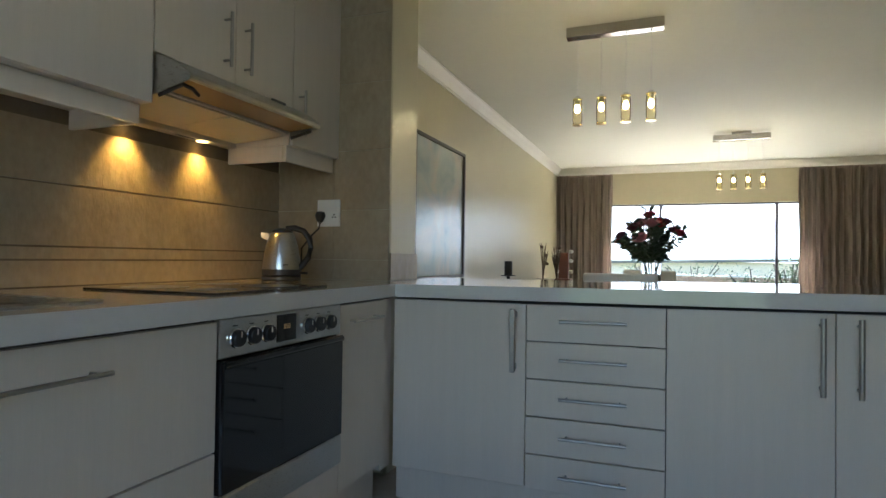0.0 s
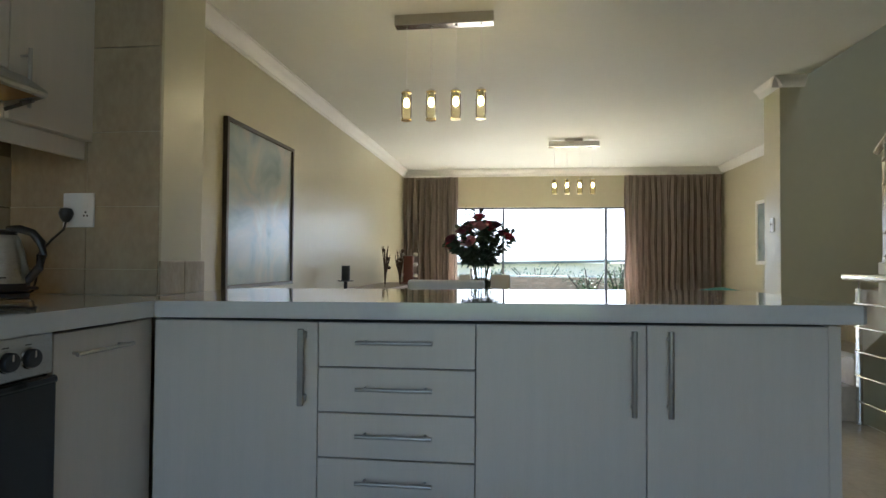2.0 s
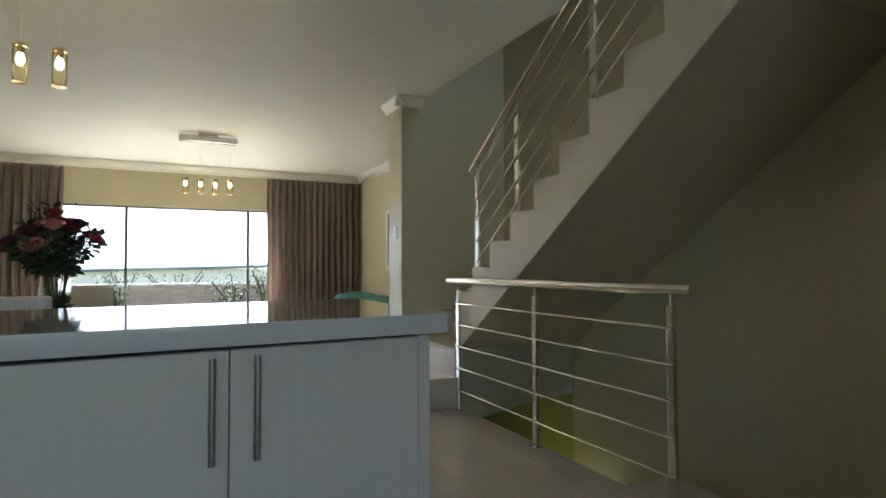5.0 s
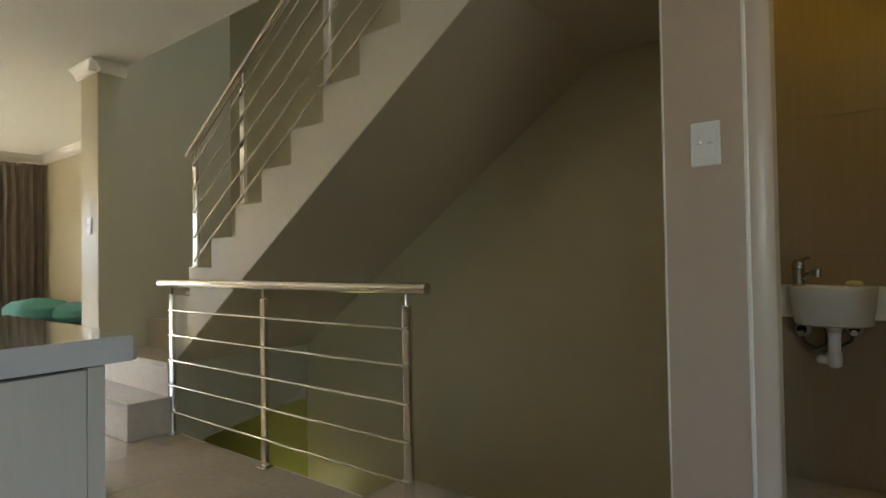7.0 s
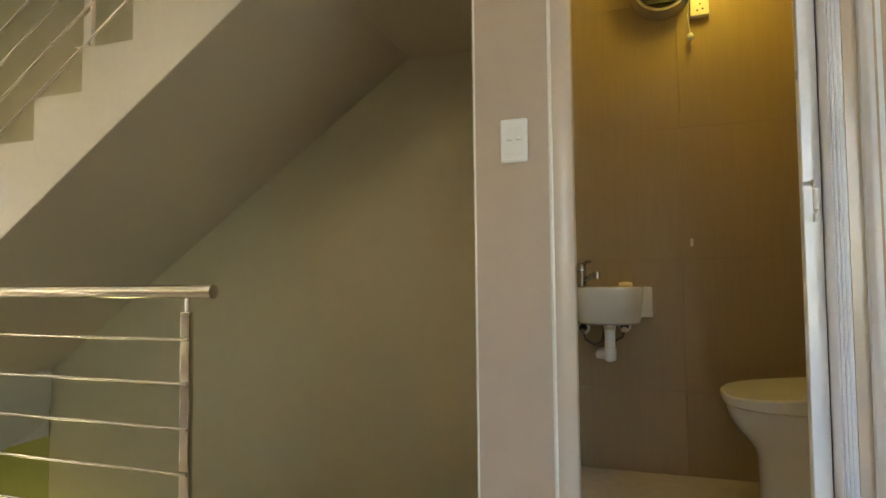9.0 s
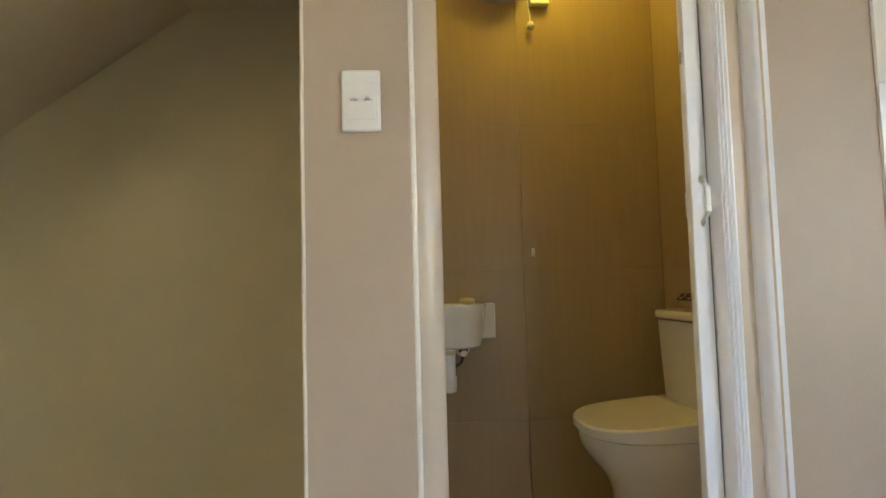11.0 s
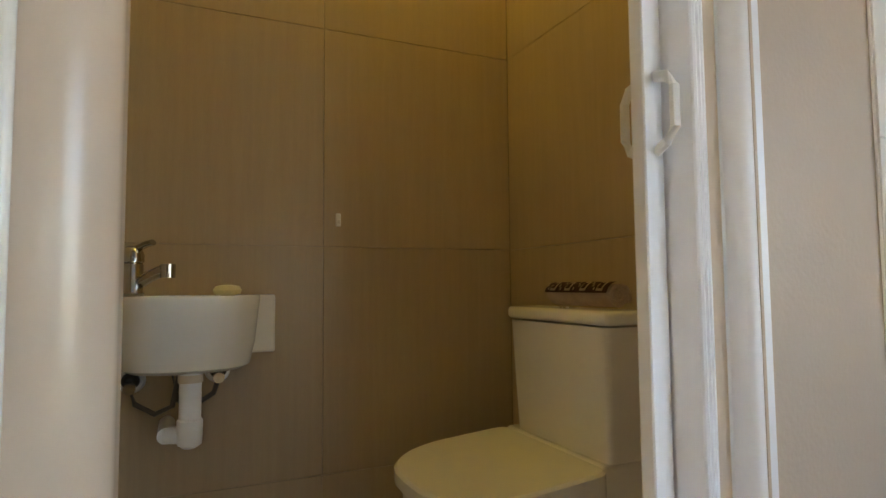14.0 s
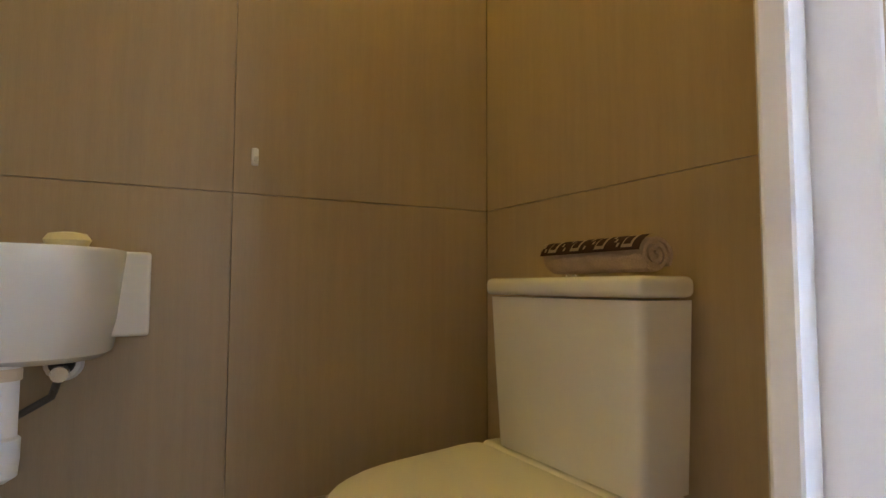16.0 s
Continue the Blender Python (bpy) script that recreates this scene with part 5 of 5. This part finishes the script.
for x, y in ((-0.45, 5.30), (-0.37, 5.85)):
    r_ = thing("dried_arrangement", (x, y, 0.74), "bundle of dark dried stalks and pods", "dried flowers", "console decorations")
    for k in range(22):
        bm = bmesh.new()
        a = rnd.uniform(0, 6.28)
        w = rnd.uniform(0.01, 0.075)
        hh = rnd.uniform(0.30, 0.52)
        sweep(bm, [(x, y, 0.74), (x + w * 0.3 * math.cos(a), y + w * 0.3 * math.sin(a), 0.74 + hh * 0.5), (x + w * math.cos(a), y + w * math.sin(a), 0.74 + hh)], 0.004, 5)
        part("stalk", bm, DRIED, r_)
    for k in range(3):
        part("pod", lathe(bmesh.new(), [(0.004, -0.022), (0.020, -0.012), (0.024, 0.0), (0.016, 0.016), (0.004, 0.022)], (x + rnd.uniform(-0.04, 0.06), y + rnd.uniform(-0.03, 0.03), 0.98 + 0.11 * k), 10), DRIED, r_, smooth=True)
cb = thing("candelabra", (-0.34, 6.45, 0.74), "reddish wooden stand holding pale round candles", "candle stand")
REDW = mat("reddish_wood", (0.17, 0.05, 0.03), 0.4, vary=0.2, scale=8)
part("stand", one_box(-0.44, -0.30, 6.42, 6.48, 0.74, 1.14, 0.01, 2), REDW, cb)
part("foot", one_box(-0.48, -0.26, 6.35, 6.55, 0.74, 0.76, 0.004), REDW, cb)
for x in (-0.465, -0.265):
    for z in (0.86, 1.02, 1.16):
        part("candle", lathe(bmesh.new(), [(0.010, -0.028), (0.030, -0.02), (0.036, 0.0), (0.030, 0.02), (0.010, 0.026)], (x, 6.45, z), 14), CORNICE, cb, "pale round candle", True)

# sofa end with teal cushions by the east wall
SOFA = mat("taupe_sofa_cloth", (0.25, 0.21, 0.17), 0.9, vary=0.1, scale=20, bump=0.3, bump_scale=200)
TEAL = mat("teal_cushion_cloth", (0.11, 0.34, 0.32), 0.85, vary=0.1, scale=20, bump=0.3, bump_scale=200)
sofa = thing("sofa", (4.0, 6.5, 0), "taupe sofa against the olive wall", "sofa")
part("seat", one_box(3.45, 4.50, 5.7, 7.6, 0.10, 0.42, 0.04, 3), SOFA, sofa)
part("backrest", one_box(4.25, 4.54, 5.7, 7.6, 0.40, 0.60, 0.05, 3), SOFA, sofa)
for y in (5.75, 7.50):
    for x in (3.5, 4.4):
        part("leg", one_rod((x, y, 0), (x, y, 0.10), 0.02), WOODT, sofa)


def cushion(x, y, z, w, d, h, turn, tilt):
    m = pose(x, y, z, tilt, 0, turn)
    loops = []
    for t in (-1.0, -0.75, -0.3, 0.3, 0.75, 1.0):
        k = math.sqrt(max(0.02, 1 - abs(t) ** 3))
        ring = []
        for i in range(24):
            a = 2 * math.pi * i / 24
            c, s = math.cos(a), math.sin(a)
            ring.append(m @ Vector((w / 2 * k * abs(c) ** 0.6 * (1 if c > 0 else -1), d / 2 * k * abs(s) ** 0.6 * (1 if s > 0 else -1), h / 2 * t)))
        loops.append(ring)
    return loft(bmesh.new(), loops)


for x, y, z, w, h in ((3.93, 6.45, 0.578, 0.62, 0.32), (4.22, 6.20, 0.56, 0.50, 0.24)):
    solid("cushion", cushion(x, y, z, w, 0.62, h, 6, 0), TEAL, "plump teal cushion lying on the sofa", "cushion", "teal cushions", smooth=True)

# ---- garden outside ----
GRASS = mat("lawn", (0.07, 0.10, 0.035), 0.9, vary=0.4, scale=3, bump=0.5, bump_scale=60)
bm = box(bmesh.new(), -400, 3.2, -400, 600, -0.6, -0.30)
box(bm, 4.9, 400, -400, 600, -0.6, -0.30)
box(bm, 3.2, 4.9, -400, -1.0, -0.6, -0.30)
box(bm, 3.2, 4.9, 4.3, 600, -0.6, -0.30)
structure("ground", bm, GRASS, "garden ground reaching the horizon")
structure("pavement", one_box(-4, 9, YW + 0.31, 13.0, -0.30, -0.05), mat("pale_paving", (0.58, 0.55, 0.50), 0.8, vary=0.12, scale=4, bump=0.2), "pale patio paving outside the window")
structure("pavement_rear", one_box(-6, 9, -9.0, YB - 0.31, -0.30, -0.05), mat("pale_paving_rear", (0.55, 0.53, 0.50), 0.8, vary=0.12, scale=4, bump=0.2), "pale paving behind the kitchen")
garden_wall = thing("garden_wall", (2.5, 18, -0.3), "low weathered brick garden wall", "garden wall")
BRICK = mat("pale_brick", (0.42, 0.28, 0.20), 0.85, vary=0.2, scale=9, bump=0.4, bump_scale=60, island=0.15)
part("core", one_box(-8, 14, 18.03, 18.2, -0.3, 0.52), GROUT, garden_wall)
base_brick = mesh("brick", one_box(-0.115, 0.115, -0.03, 0.03, -0.036, 0.036, 0.004), BRICK)
for r in range(10):
    for k in range(30):
        b = new("brick", base_brick)
        b.parent = garden_wall
        b.matrix_parent_inverse = garden_wall.matrix_basis.inverted()
        b.matrix_basis = Matrix.Translation((-1.0 + 0.242 * k + (0.12 if r % 2 else 0), 18.0, -0.22 + 0.083 * r))
part("coping", one_box(-8, 14, 17.94, 18.26, 0.585, 0.62), mat("coping_stone", (0.6, 0.58, 0.53), 0.8), garden_wall)
house = thing("neighbour_house", (6, 30, -0.3), "white neighbouring house, colour warmed against blue skylight, with a flat dark-edged roof", "house")
# White wall coloured warm to cancel the blue skylight in its shade.
part("wall", one_box(-14, 26, 30, 40, -0.3, 1.05), mat("warmed_white_render", (0.86, 0.74, 0.58), 0.8, vary=0.04, scale=1), house)
part("gutter", prism(bmesh.new(), [(-15, 0.62), (27, 1.55), (27, 1.66), (-15, 0.73)], 'y', 29.7, 29.95), BRONZE, house, "dark gutter edge")
part("roof", prism(bmesh.new(), [(-15, 0.73), (27, 1.66), (27, 1.72), (-15, 0.80)], 'y', 29.6, 41), mat("pale_roof", (0.68, 0.68, 0.67), 0.6), house)


def shrub(x, y, w, h, n, seed, label):
    r = random.Random(seed)
    t = thing("shrub", (x, y, -0.3), label, "shrub", "garden shrubs")
    st, cr_ = bmesh.new(), bmesh.new()
    for k in range(9):
        a = r.uniform(0, 6.28)
        tip = Vector((x + w * 0.4 * math.cos(a), y + w * 0.25 * math.sin(a), -0.3 + h * r.uniform(0.6, 1)))
        sweep(st, [(x, y, -0.3), Vector((x, y, -0.3)).lerp(tip, 0.5) + Vector((0.05, 0, 0.05)), tip], 0.018, 5)
        for q in range(n):
            p = Vector((x, y, -0.3)).lerp(tip, r.uniform(0.3, 1.05)) + Vector((r.gauss(0, w * 0.13), r.gauss(0, w * 0.1), r.gauss(0, h * 0.08)))
            d_ = Vector((r.uniform(-1, 1), r.uniform(-1, 1), r.uniform(-0.5, 1))).normalized()
            s_ = d_.cross(Vector((0.3, 0.2, 1))).normalized()
            z_ = r.uniform(0.05, 0.11)
            a_ = [cr_.verts.new(p + d_ * z_ * u + s_ * z_ * v_) for u, v_ in ((0, 0), (0.5, 0.3), (1, 0), (0.5, -0.3))]
            cr_.faces.new(a_)
    part("branches", st, DRIED, t)
    part("crown", cr_, mat("shrub_leaf", (0.07, 0.12, 0.04), 0.6, vary=0.4, scale=6), t)


for i, (x, y, w, h) in enumerate(((3.4, 17.2, 1.5, 1.15), (4.3, 17.0, 0.9, 1.5), (0.3, 17.3, 0.7, 1.0), (1.9, 21.0, 2.4, 1.35), (0.2, 20.5, 1.2, 1.25), (5.2, 16.8, 1.0, 1.3))):
    shrub(x, y, w, h, 60, 20 + i, "leafy green garden shrub by the brick wall")
# Haze and overexposure are put into the hill's near-white, glowing colour.
structure("backdrop", prism(bmesh.new(), [(-300, -1), (300, -1), (300, 7), (180, 9), (80, 12), (0, 16), (-60, 27), (-120, 36), (-200, 30), (-300, 24)], 'y', 520, 530), mat("washed_out_hill", (0.90, 0.93, 0.95), 0.9, vary=0.03, scale=0.02, emit=0.58), "distant hill with haze and overexposure put in its glowing colour")

# Added glowing sheet: whitens the window view and brightens north-facing surfaces indoors.
SKYGLOW = mat("glowing_sky_sheet", (0.93, 0.96, 1.0), 1.0, vary=0, emit=0.62)
structure("backdrop_sky", one_box(-900, 900, 900, 905, -2, 420), SKYGLOW, "glowing sheet added in place of the hazy sky")

# ---- wall tiles of the kitchen ----
ZK = (WT1, 1.008, 1.052, 1.258, 1.46)
ys = [0.24 - 0.335 * k for k in range(0, 7)]
for z0, z1 in zip(ZK, ZK[1:]):
    for a, b in zip(ys, ys[1:]):
        part("tile", one_box(-0.81, -0.801, b + 0.0001, a - 0.0001, z0 + 0.0032, z1 - 0.0032), TILE_K, wall_kitchen)
ZS = (WT1, 1.018, 1.26, 1.55, 1.88, 2.21, 2.54, CEIL_Z)
for z0, z1 in zip(ZS, ZS[1:]):
    for a, b in ((-0.80, -0.47), (-0.47, -0.167)):
        part("tile", one_box(a + 0.0012, b - 0.0012, 0.231, 0.240, z0 + 0.001, z1 - 0.001, 0.0015), TILE_K, wall_stub)
for a, b in ((0.236, 0.40), (0.40, 0.552)):
    part("tile", one_box(-0.167, -0.158, a + 0.001, b - 0.001, WT1 + 0.001, 1.052, 0.0015), TILE_K, wall_stub)

# ---- floor tiles ----
TS = 0.50
for i in range(-2, 8):
    for j in range(-6, 17):
        x0, y0 = -0.40 + TS * i + 0.19, -0.34 + TS * j
        x1, y1 = min(x0 + TS, 3.488 if 0.30 < y0 + 0.1 < 2.42 else XR), y0 + TS
        if x0 > 3.40:
            continue
        x0 = max(x0, XL)
        if y1 > YW:
            continue
        part("floor_tile", one_box(x0 + 0.0008, x1 - 0.0008, y0 + 0.0008, y1 - 0.0008, -0.008, 0.0), TILE_F, floor)
structure("trim_well_edge", one_box(3.489, 3.497, 0.30, 2.44, -0.28, -0.001), CORNICE, "painted edge of the stairwell opening")
